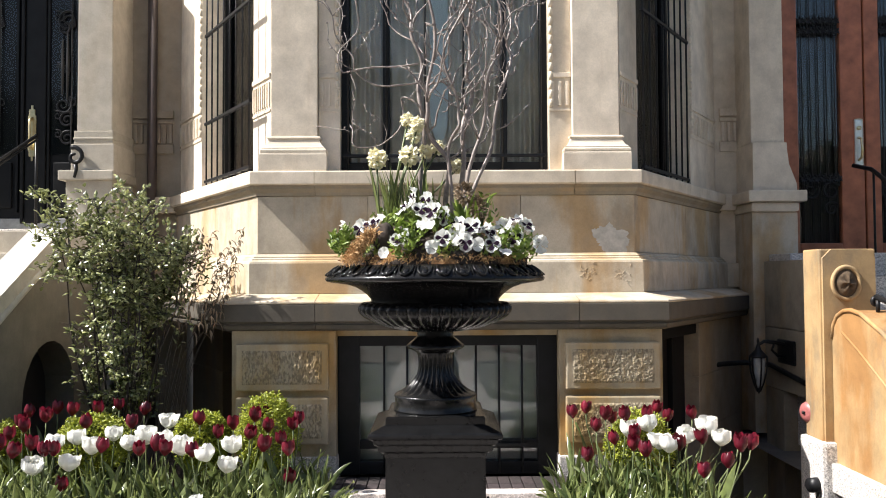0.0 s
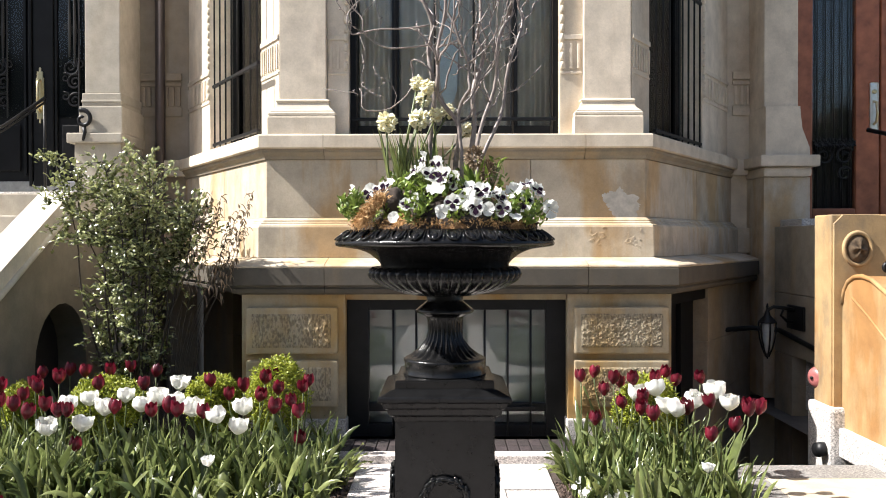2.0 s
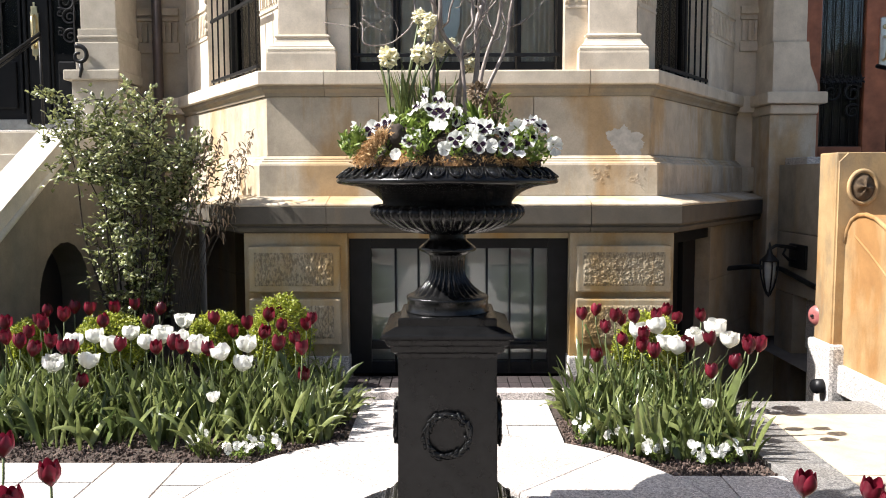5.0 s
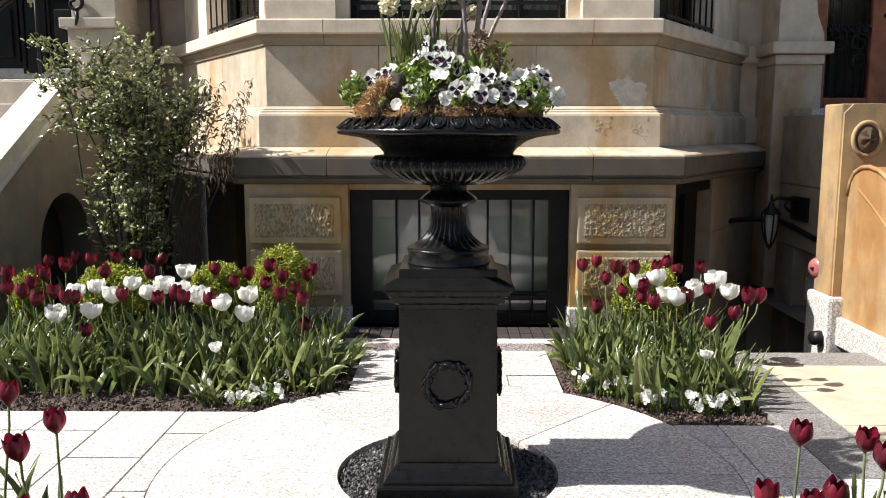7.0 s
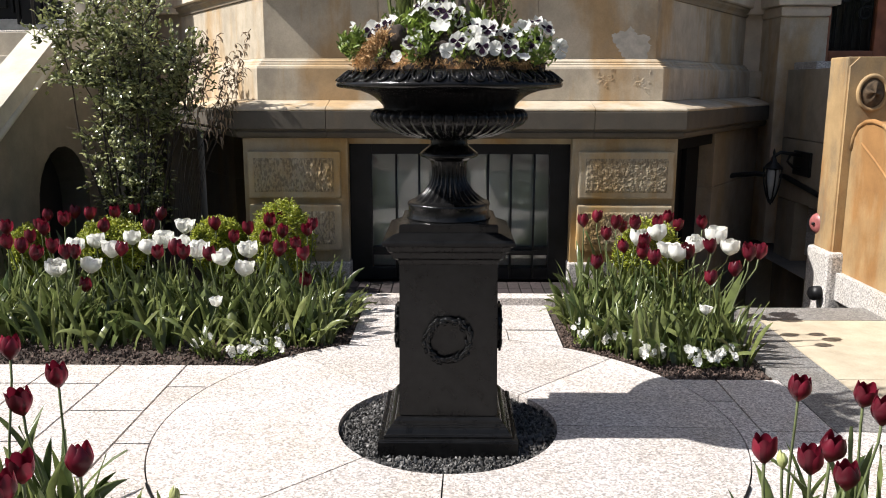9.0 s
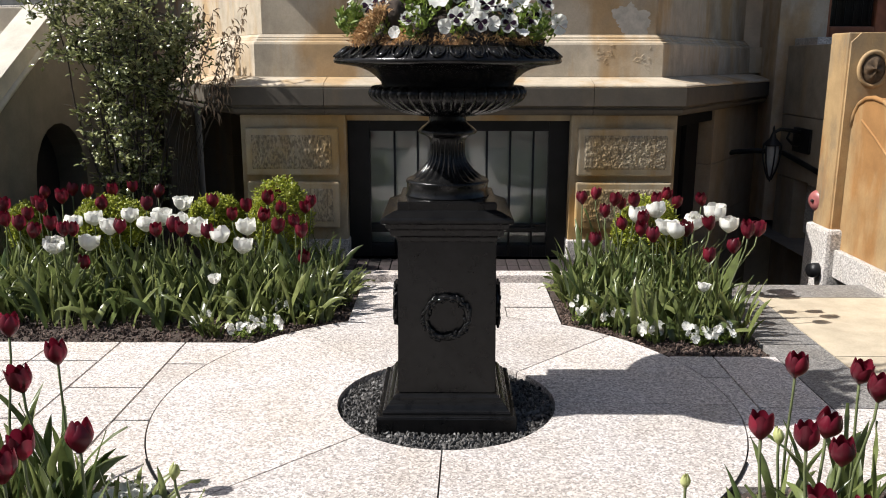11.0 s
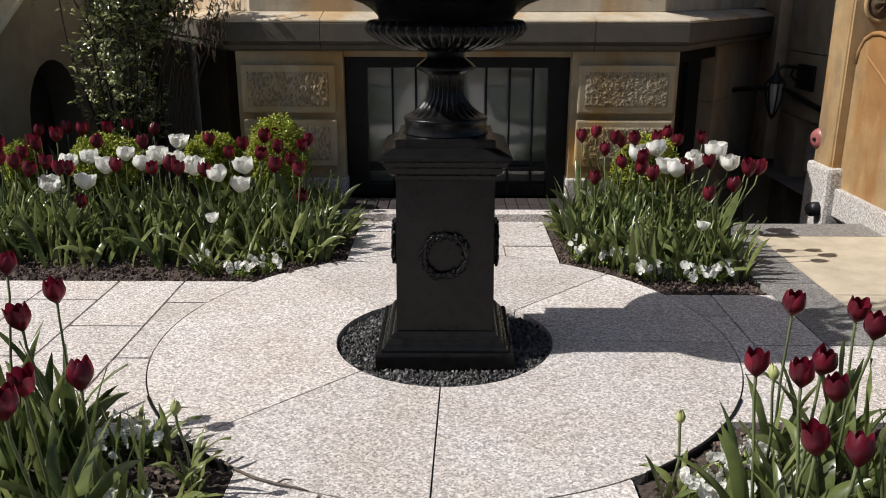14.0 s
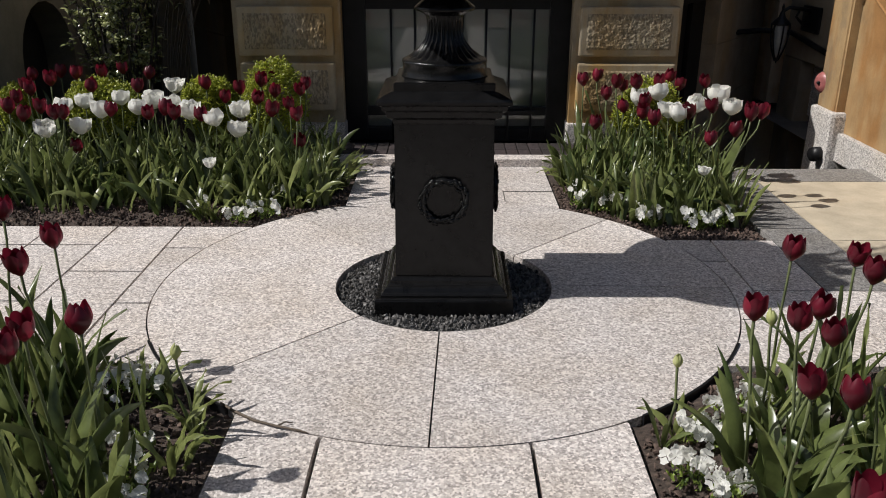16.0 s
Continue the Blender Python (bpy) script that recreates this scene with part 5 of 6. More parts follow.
for _ in range(80):
    x = r.uniform(-0.21, 0.0)
    blade(bm, (x, r.uniform(-0.05, 0.08), 1.56), r.uniform(0, 6.28) if r.random() < 0.5 else math.pi + r.uniform(-0.7, 0.7), r.uniform(0.2, 0.35), 0.013, r.uniform(0.0, 0.28), r.uniform(-0.6, 0.6), 6, 0.2)
tagged(finish(bm, "narcissus_leaves", tulip_leaf, smooth=True), "upright strap-like narcissus leaves in the urn", "plant")
for x, y, z in ((0.118, -0.16, 1.735), (0.172, -0.17, 1.675)):
    bm = bmesh.new()
    for _ in range(150):
        d = Vector((r.gauss(0, 1), r.gauss(0, 1), r.gauss(0, 1.5))).normalized() * r.uniform(0.5, 1)
        m = Matrix.Translation(Vector((x, y, z)) + Vector((d.x * 0.026, d.y * 0.026, d.z * 0.036))) @ d.to_track_quat("Z", "X").to_matrix().to_4x4()
        petal(bm, m, 0.020, 0.012, 0.4, 2, 2)
    tagged(finish(bm, "faded_hyacinth", dry_leaf), "faded brown hyacinth head among the pansies", "flower")
    bm = bmesh.new()
    for q in range(9):
        blade(bm, (x, y, 1.57), r.uniform(0, 6.28), r.uniform(0.12, 0.19), 0.022, r.uniform(0.2, 0.6), 0.2, 5)
    tagged(finish(bm, "hyacinth_leaves", pansy_leaf, smooth=True), "short green hyacinth leaves in the urn", "plant")

# contorted willow branches
willow = thing("willow_branches", "grey contorted bare willow stems rising from the urn", "branches", at=(0.05, 0.05, 1.58))


def wander(pts, wob, seed, n=26):
    """A smooth kinked line through control points."""
    q = random.Random(seed)
    ph = [q.uniform(0, 6.28) for _ in range(4)]
    out = []
    k = len(pts) - 1
    for i in range(n + 1):
        s = i / n * k
        j = min(int(s), k - 1)
        f = s - j
        p = [Vector(pts[max(0, min(k, j + d))]) for d in (-1, 0, 1, 2)]
        c = 0.5 * ((2 * p[1]) + (p[2] - p[0]) * f + (2 * p[0] - 5 * p[1] + 4 * p[2] - p[3]) * f * f + (3 * p[1] - p[0] - 3 * p[2] + p[3]) * f ** 3)
        w = wob * min(1, i / 6)
        c += Vector((w * math.sin(i * 0.85 + ph[0]), w * math.sin(i * 0.7 + ph[1]), 0.5 * w * math.sin(i * 0.6 + ph[2])))
        out.append(c)
    return out


MAIN_STEMS = [
    [(-0.06, 1.62), (-0.05, 2.05), (-0.06, 2.30), (-0.10, 2.51), (-0.16, 2.66)],
    [(0.045, 1.62), (0.05, 1.88), (-0.035, 2.05), (0.0, 2.30), (-0.03, 2.66)],
    [(0.09, 1.62), (0.12, 1.95), (0.15, 2.19), (0.14, 2.34), (0.19, 2.64)],
    [(0.07, 1.62), (0.07, 1.96), (0.11, 2.06), (0.05, 2.29), (0.20, 2.64)],
    [(0.11, 1.62), (0.22, 1.93), (0.30, 2.26), (0.31, 2.42), (0.29, 2.66)],
    [(0.10, 1.62), (0.18, 1.99), (0.24, 2.26), (0.27, 2.36), (0.20, 2.66)],
]
SIDE_STEMS = [
    [(-0.04, 2.09), (-0.12, 2.15), (-0.16, 2.0), (-0.30, 1.95), (-0.36, 2.05)],
    [(-0.05, 2.21), (-0.26, 2.20), (-0.33, 2.30), (-0.40, 2.42), (-0.46, 2.60)],
    [(-0.06, 2.29), (-0.28, 2.27), (-0.40, 2.29), (-0.33, 2.45), (-0.31, 2.66)],
    [(0.0, 2.40), (0.10, 2.46), (0.17, 2.55), (0.22, 2.64)],
    [(0.30, 2.26), (0.34, 2.42), (0.38, 2.64)],
    [(0.12, 2.0), (0.20, 2.15), (0.27, 2.30), (0.33, 2.62)],
    [(0.22, 2.15), (0.20, 2.30), (0.25, 2.64)],
    [(-0.08, 2.42), (-0.17, 2.50), (-0.18, 2.66)],
    [(0.07, 2.25), (0.05, 2.20), (0.10, 2.15), (0.03, 2.10)],
]
STEMS = [[(x, (0.06 - 0.025 * k if k < 6 else 0.03) + 0.02 * i * (-1) ** k, z) for i, (x, z) in enumerate(pts)] for k, pts in enumerate(MAIN_STEMS + SIDE_STEMS)]
for k, pts in enumerate(STEMS):
    line = wander(pts, 0.012, 40 + k)
    thick = 0.0115 if k < 3 else 0.0085 if k < 6 else 0.0042
    bm = bmesh.new()
    tube(bm, line, [thick * (1 - 0.55 * i / len(line)) for i in range(len(line))], 7)
    q = random.Random(70 + k)
    for _ in range(10 if k < 6 else 6):
        i = q.randrange(6, len(line) - 1)
        p = line[i]
        d = Vector((q.uniform(-0.8, 0.8), q.uniform(-0.5, 0.4), q.uniform(0.4, 1.2))).normalized()
        step, tw = q.uniform(0.03, 0.05), [p]
        for _ in range(q.randrange(4, 9)):
            d = (d + Vector((q.uniform(-0.75, 0.75), q.uniform(-0.4, 0.4), q.uniform(-0.35, 0.6)))).normalized()
            tw.append(tw[-1] + d * step)
        rad = thick * 0.42
        tube(bm, tw, [max(0.0014, rad * (1 - 0.65 * j / len(tw))) for j in range(len(tw))], 5)
        for b in tw[1:]:
            if q.random() < 0.5:
                e = b + Vector((q.uniform(-1, 1), q.uniform(-1, 1), q.uniform(0, 1))).normalized() * 0.013
                tube(bm, [b, (b + e) / 2, e], [0.002, 0.0042, 0.001], 5)
    part("stem", bm, bark_grey, willow, smooth=True)

# ---- tulip beds ----
LEFT_RED_ROWS = {0.54: [(-2.74, 1.71), (-2.48, 1.67), (-2.57, 1.81), (-2.16, 1.78), (-1.88, 1.78), (-1.49, 1.89), (-1.24, 1.73), (-1.01, 1.63), (-0.87, 1.69), (-0.87, 1.9)], 0.49: [(-2.62, 1.5), (-2.48, 1.39), (-2.58, 1.69), (-2.3, 1.18), (-2.3, 1.39), (-2.15, 1.23), (-2.1, 1.23), (-1.87, 1.31), (-1.63, 1.23), (-1.58, 1.35), (-1.49, 1.23), (-1.33, 1.19), (-1.33, 1.71), (-1.13, 1.67), (-0.97, 1.32), (-0.9, 1.49), (-0.81, 1.21)], 0.58: [(-2.6, 1.97), (-2.41, 1.79), (-2.48, 2.09), (-2.35, 2.02), (-2.2, 2.07), (-2.13, 2.23), (-1.89, 2.03), (-1.12, 1.77), (-1.11, 1.95)], 0.3: [(-0.83, 1.35), (-2.05, 1.22)]}
LEFT_RED = [(x, y, z + 0.015) for z, row in LEFT_RED_ROWS.items() for x, y in row]
LEFT_WHITE = [(-2.20, 1.20, 0.42), (-2.23, 1.51, 0.49), (-2.04, 1.28, 0.42), (-2.16, 1.66, 0.49), (-1.96, 1.39, 0.49), (-1.98, 1.76, 0.49), (-1.78, 1.48, 0.49), (-1.75, 1.67, 0.49), (-1.61, 1.57, 0.49), (-1.69, 1.89, 0.54), (-1.44, 1.36, 0.49), (-1.25, 1.19, 0.49), (-1.16, 1.40, 0.49), (-1.15, 1.22, 0.42), (-1.22, 0.90, 0.30)]
RIGHT_RED = [(0.86, 1.91, 0.58), (0.97, 2.07, 0.58), (0.96, 1.66, 0.54), (1.05, 1.84, 0.58), (1.04, 1.52, 0.49), (1.11, 1.93, 0.54), (1.17, 1.80, 0.58), (1.31, 1.84, 0.58), (1.42, 2.03, 0.58), (1.48, 1.98, 0.54), (1.21, 1.71, 0.49), (1.11, 1.35, 0.49), (1.14, 1.19, 0.49), (1.37, 1.35, 0.49), (1.60, 1.85, 0.58), (1.56, 1.53, 0.49), (0.86, 1.40, 0.42), (1.40, 1.01, 0.42), (1.60, 1.22, 0.42), (1.66, 1.22, 0.53), (1.60, 1.02, 0.55), (1.69, 1.12, 0.54)]
RIGHT_WHITE = [(1.19, 1.80, 0.49), (1.29, 1.72, 0.54), (1.28, 1.44, 0.49), (1.31, 1.35, 0.49), (1.49, 1.61, 0.49), (1.62, 1.63, 0.54), (1.67, 1.53, 0.49), (1.31, 0.79, 0.30)]
FRONT_LEFT = [(-1.38, -0.80, 0.61), (-1.22, -1.05, 0.53), (-1.22, -0.83, 0.53), (-1.01, -1.46, 0.53), (-0.89, -1.42, 0.53), (-1.00, -1.57, 0.53)]
FRONT_RIGHT = [(1.06, -0.91, 0.53), (1.23, -0.96, 0.53), (1.22, -1.09, 0.53), (0.80, -1.33, 0.53), (0.97, -1.32, 0.53), (0.89, -1.39, 0.53), (0.94, -1.47, 0.53), (0.79, -1.71, 0.53), (0.86, -1.75, 0.53), (0.73, -2.09, 0.53)]
BUDS = [(-0.75, -1.19, 0.33), (0.67, -1.17, 0.30), (0.93, -1.14, 0.42), (1.09, -1.44, 0.40)]


def flower_mesh(seed, open_, tall=0.075, wide=0.031, rings=1, ruffle=0.0, blunt=0.60):
    """A tulip cup of six overlapping petals; open_ spreads the tips, rings adds inner whorls."""
    bm = bmesh.new()
    q = random.Random(seed)
    for ring_no in range(rings):
        for k in range(6):
            inner = k % 2
            sc = (0.93 if inner else 1.0) * (1 - 0.2 * ring_no)
            h = tall * q.uniform(0.9, 1.06) * (1 - 0.08 * ring_no)
            a0 = radians(60 * k + q.uniform(-7, 7) + 25 * ring_no)
            tilt = q.uniform(-0.1, 0.18) * (0.5 + open_)
            grid = []
            for i in range(8):
                t = i / 7
                rad = wide * sc * (0.22 + 0.78 * math.sin(math.pi * 0.5 * min(1, t / 0.55)) if t < 0.55 else 1.0 + (open_ * 0.9 - 0.22 + tilt) * ((t - 0.55) / 0.45) ** 1.4)
                half = radians(44) * (0.75 + 0.35 * t if t < 0.6 else 0.96 * (1 - (1 - blunt) * ((t - 0.6) / 0.4) ** 3))
                row = []
                for j in range(7):
                    u = 2 * j / 6 - 1
                    a = a0 + u * half
                    rr = rad * (1 + 0.05 * (1 - u * u)) + ruffle * math.sin(5 * u + k + ring_no) * t * t
                    row.append(bm.verts.new((rr * math.cos(a), rr * math.sin(a), h * (t - 0.13 * u * u * t * t) - 0.012)))
                grid.append(row)
            for i in range(7):
                for j in range(6):
                    bm.faces.new((grid[i][j], grid[i][j + 1], grid[i + 1][j + 1], grid[i + 1][j]))
    return bm


def as_mesh(bm, name, material):
    me = bpy.data.meshes.new(name)
    bm.to_mesh(me)
    bm.free()
    me.materials.append(material)
    for p in me.polygons:
        p.use_smooth = True
    return me


red_cups = [as_mesh(flower_mesh(k, o), "red_cup", red_petal) for k, o in enumerate((-0.05, 0.12, 0.02, 0.2, -0.12, 0.08))]
white_cups = [as_mesh(flower_mesh(30 + k, o, 0.068, 0.041, 3, 0.005, 0.86), "white_cup", white_petal) for k, o in enumerate((-0.05, 0.22, 0.08, 0.3, 0.15))]
bud_cup = as_mesh(flower_mesh(50, -0.45, 0.05, 0.015), "bud_cup", bud_petal)
leaf_sets = []
for k in range(8):
    q = random.Random(100 + k)
    row = []
    a = q.uniform(0, 6.28)
    for j in range(3):
        bm = bmesh.new()
        a += 2.1 + q.uniform(-0.5, 0.5)
        blade(bm, (0.006 * math.cos(a), 0.006 * math.sin(a), 0.0), a, q.uniform(0.24, 0.38), q.uniform(0.022, 0.055), q.uniform(0.1, 0.9), q.uniform(-1.3, 1.3), 9, q.uniform(0.2, 0.8), q.uniform(0.0, 0.006))
        row.append(as_mesh(bm, "tulip_blade", tulip_leaf))
    leaf_sets.append(row)


RED, WHITE, BUD = "dark crimson tulip on a green stem", "white double tulip on a green stem", "unopened greenish-yellow tulip bud"


def tulip(head, cup, label, group, seed, lean=0.05, size=1.0):
    """A tulip whose cup sits at head; its stem comes up from the soil nearby."""
    q = random.Random(seed)
    hx, hy, hz = head
    bx, by = hx + q.gauss(0, lean), hy + q.gauss(0, lean)
    if hy > 0:
        bx = min(bx, 1.48)
    t = thing("tulip", label, "tulip", group, (bx, by, -0.02))
    zc = hz - 0.035 * size
    bm = bmesh.new()
    mx, my = bx * 0.65 + hx * 0.35 + q.gauss(0, 0.008), by * 0.65 + hy * 0.35
    tube(bm, [(bx, by, -0.02), (mx, my, zc * 0.5), (hx * 0.9 + mx * 0.1, hy * 0.9 + my * 0.1, zc * 0.85), (hx, hy, zc + 0.004)], [0.0048, 0.0044, 0.004, 0.0045], 6)
    part("stem", bm, tulip_stem, t, smooth=True)
    f = new("flower", cup)
    f.parent = t
    f.location = (hx - bx, hy - by, zc + 0.012)
    f.rotation_euler = (q.gauss(0, 0.12), q.gauss(0, 0.12), q.uniform(0, 6.28))
    f.scale = (size * q.uniform(0.92, 1.1),) * 3
    for me in leaf_sets[seed % 8]:
        o = new("leaf", me)
        o.parent = t
        o.rotation_euler = (0, 0, q.uniform(0, 6.28))
        o.scale = (q.uniform(0.85, 1.15) * ((0.6 + hz) if label != BUD else 0.5),) * 3
    return t


count = 0
for heads, cups, label, group, size in (
        (LEFT_RED, red_cups, RED, "tulips in the left bed", 1.16), (LEFT_WHITE, white_cups, WHITE, "tulips in the left bed", 1.36),
        (RIGHT_RED, red_cups, RED, "tulips in the right bed", 1.14), (RIGHT_WHITE, white_cups, WHITE, "tulips in the right bed", 1.42),
        (FRONT_LEFT, red_cups, RED, "tulips in the near left bed", 1.02), (FRONT_RIGHT, red_cups, RED, "tulips in the near right bed", 1.02),
        (BUDS, [bud_cup], BUD, "tulip buds", 1.0)):
    for h in heads:
        count += 1
        tulip(h, cups[count % len(cups)], label, group.replace("left ", "").replace("right ", ""), count, 0.035, size * (0.5 if h[2] < 0.31 and label == WHITE else 1.0))


def bed_leaves(name, seed, n, place, label, lo=0.18, hi=0.36, broad=1.0, bend=1.0):
    q = random.Random(seed)
    bm = bmesh.new()
    for _ in range(n):
        x, y = place(q)
        thin = q.random() < 0.4
        blade(bm, (x, y, -0.02), q.uniform(0, 6.28), q.uniform(lo, hi) * (1.15 if thin else 1), (q.uniform(0.012, 0.024) if thin else q.uniform(0.03, 0.062)) * broad, (q.uniform(0.05, 0.6) if thin else q.uniform(0.2, 1.2)) * bend, q.uniform(-1.6, 1.6), 8, q.uniform(0.2, 0.9), q.uniform(0.0, 0.007))
    return tagged(finish(bm, name, tulip_leaf, smooth=True), label, "foliage", kind="stuff")


def left_bed(q):
    while True:
        x, y = q.uniform(-2.9, -0.66), q.uniform(0.92 if q.random() < 0.4 else 1.05, 2.0)
        if math.hypot(x, y) > 1.27:
            return x, y


def right_bed(q):
    while True:
        x, y = q.uniform(0.70, 1.57), q.uniform(0.74, 1.9)
        if math.hypot(x, y) > 1.26:
            return x, y


def near_left(q):
    while True:
        x, y = q.uniform(-2.0, -0.80), q.uniform(-2.2, -0.8)
        if math.hypot(x, y) > 1.44:
            return x, y


def near_right(q):
    while True:
        x, y = q.uniform(0.82, 2.0), q.uniform(-2.2, -0.8)
        if math.hypot(x, y) > 1.40:
            return x, y


bed_leaves("tulip_leaves", 1, 950, left_bed, "dense grey-green tulip leaves filling the bed")
bed_leaves("tulip_leaves", 2, 560, right_bed, "dense grey-green tulip leaves filling the bed")
bed_leaves("tulip_leaves", 3, 430, near_left, "broad grey-green tulip leaves filling the near bed", broad=1.05, bend=0.55)
bed_leaves("tulip_leaves", 4, 330, near_right, "broad grey-green tulip leaves filling the near bed", broad=1.1)

# withering early bulbs that sprawl at the edges of the beds
bulb_leaf = foliage("bulb_leaf", (0.10, 0.13, 0.035), (0.34, 0.36, 0.13), 0.35, 0.35)
q = random.Random(63)
for cx, cy, n, reach in ((-0.70, 1.16, 12, 0.2), (-0.66, 1.36, 12, 0.2), (-0.80, 1.05, 8, 0.16), (-1.22, 0.86, 12, 0.2), (-1.08, 0.90, 14, 0.2), (-0.98, 1.0, 12, 0.18), (-0.62, 1.5, 14, 0.22), (-0.60, 1.68, 12, 0.2), (0.74, 1.34, 12, 0.2), (0.72, 1.55, 14, 0.22), (1.52, 0.95, 10, 0.2), (0.78, 1.18, 8, 0.16), (0.70, -1.13, 5, 0.18), (-0.90, -0.93, 11, 0.2), (-0.76, -1.10, 10, 0.19), (-0.76, -1.28, 9, 0.19), (-1.02, -0.80, 8, 0.17)):
    t = thing("bulb_plant", "sprawling yellow-green bulb leaves past flowering", "plant", "faded bulbs along the beds", (cx, cy, -0.02))
    for _ in range(n):
        bm = bmesh.new()
        blade(bm, (cx + q.gauss(0, 0.02), cy + q.gauss(0, 0.02), -0.02), q.uniform(0, 6.28), reach * q.uniform(0.6, 1.2), q.uniform(0.012, 0.03), q.uniform(0.5, 1.3), q.uniform(-1.2, 1.2), 8, q.uniform(0.2, 0.9), q.uniform(0.003, 0.009))
        part("leaf", bm, bulb_leaf, t, smooth=True)

# bark mulch on the beds
def chips(q, where):
    x0, x1, y0, y1 = where
    while True:
        x, y = q.uniform(x0, x1), q.uniform(y0, y1)
        if math.hypot(x, y) > 1.225:
            return x, y, -0.009 + q.uniform(-0.008, 0.008)


beds = thing("planting_beds", "beds of dark bark mulch", "bed", kind="structure")


for k, (x0, x1, y0, y1) in enumerate(((-3.0, -0.555, 0.725, 4.3), (0.635, 1.595, 0.545, 2.45), (-2.3, -0.655, -2.5, -0.725), (0.585, 2.3, -2.5, -0.725))):
    bm = bmesh.new()
    nx, ny = 60, 50
    grid = {}
    for i in range(nx + 1):
        for j in range(ny + 1):
            x, y = x0 + (x1 - x0) * i / nx, y0 + (y1 - y0) * j / ny
            grid[i, j] = bm.verts.new((x, y, (-0.016 if math.hypot(x, y) > 1.225 else -0.034) + 0.010 * noise.noise((x * 9, y * 9, k)) + 0.006 * noise.noise((x * 30, y * 30, k))))
    for i in range(nx):
        for j in range(ny):
            f = [grid[i, j], grid[i + 1, j], grid[i + 1, j + 1], grid[i, j + 1]]
            if min(math.hypot(v.co.x, v.co.y) for v in f) > 1.0:
                bm.faces.new(f)
    bmesh.ops.delete(bm, geom=[v for v in bm.verts if not v.link_faces], context="VERTS")
    part("mulch", bm, mulch_mat, beds, smooth=True)
for k, where in enumerate(((-2.98, -0.56, 0.74, 1.45), (0.645, 1.585, 0.56, 1.5), (-2.0, -0.665, -2.3, -0.735), (0.595, 2.0, -2.3, -0.735))):
    pebbles("mulch_chips", 4600, lambda q, where=where: chips(q, where), 0.0095, bark_chip, "brown shredded bark chips on the bed", "mulch", 0.35, 30 + k)

# steel edging round the circle where beds meet it
edging = thing("bed_edging", "dark steel edging strip round the circle", "edging", kind="structure")
for a0, a1 in ((207, 236), (301, 333)):
    part("strip", sector(a0, a1, 1.208, 1.217, 0.0), black_paint, edging)
for ob in edging.children:
    ob.location.z += 0.006

# small white violas along the edges
r = random.Random(77)
for cx, cy, n in ((-1.06, 0.80, 5), (-0.94, 0.88, 4), (-0.90, 1.14, 5), (-1.31, 0.92, 3), (-0.72, 1.2, 3), (0.75, 1.1, 5), (0.88, 1.0, 5), (1.06, 0.78, 7), (1.28, 0.72, 7), (1.40, 0.74, 5), (0.80, 1.27, 4), (-1.02, -0.88, 5), (-1.08, -0.98, 5), (-0.95, -0.92, 4), (-0.88, -1.24, 5), (-0.84, -1.36, 5), (-0.80, -1.50, 5), (0.88, -1.03, 7), (0.76, -1.16, 6), (0.82, -1.19, 4), (0.68, -1.36, 6), (0.76, -1.45, 6), (0.98, -1.0, 4), (0.73, -1.62, 6)):
    t = thing("viola_plant", "low white violas with green leaves at the bed's edge", "flower", "violas along the beds", (cx, cy, -0.02))
    bm = bmesh.new()
    for _ in range(60):
        d = Vector((r.gauss(0, 1), r.gauss(0, 1), abs(r.gauss(0, 0.8)))).normalized()
        m = Matrix.Translation(Vector((cx, cy, 0.0)) + d * 0.06 * r.uniform(0.4, 1)) @ Euler((r.uniform(-1, 1), r.uniform(-1, 1), r.uniform(0, 6.28))).to_matrix().to_4x4()
        petal(bm, m, 0.024, 0.013, 0.15, 2, 2)
    part("leaves", bm, pansy_leaf, t, smooth=True)
    for k in range(2 * n):
        o = new("bloom", pansy_data[k % 7][0])
        o.parent = t
        o.location = (r.uniform(-0.07, 0.07), r.uniform(-0.07, 0.03), r.uniform(0.065, 0.12))
        o.rotation_euler = (r.uniform(-1.0, 0.5), r.uniform(-0.6, 0.6), r.uniform(-1.3, 1.3))
        o.scale = (r.uniform(0.46, 0.70),) * 3

# a dry twig fallen on the paving beside the near bed
twig = thing("fallen_twig", "thin dry brown twig lying on the granite paving", "twig", at=(-0.58, -1.075, 0.0))
bm = tube(bmesh.new(), [(-0.70, -0.99, 0.014), (-0.653, -1.025, 0.007), (-0.576, -1.078, 0.006), (-0.499, -1.115, 0.010), (-0.428, -1.132, 0.006), (-0.397, -1.147, 0.006)], [0.003, 0.0045, 0.0042, 0.004, 0.0035, 0.002], 6)
tube(bm, [(-0.499, -1.115, 0.010), (-0.475, -1.095, 0.012), (-0.455, -1.09, 0.006)], [0.003, 0.0025, 0.0015], 5)
part("stem", bm, bark_brown, twig, smooth=True)

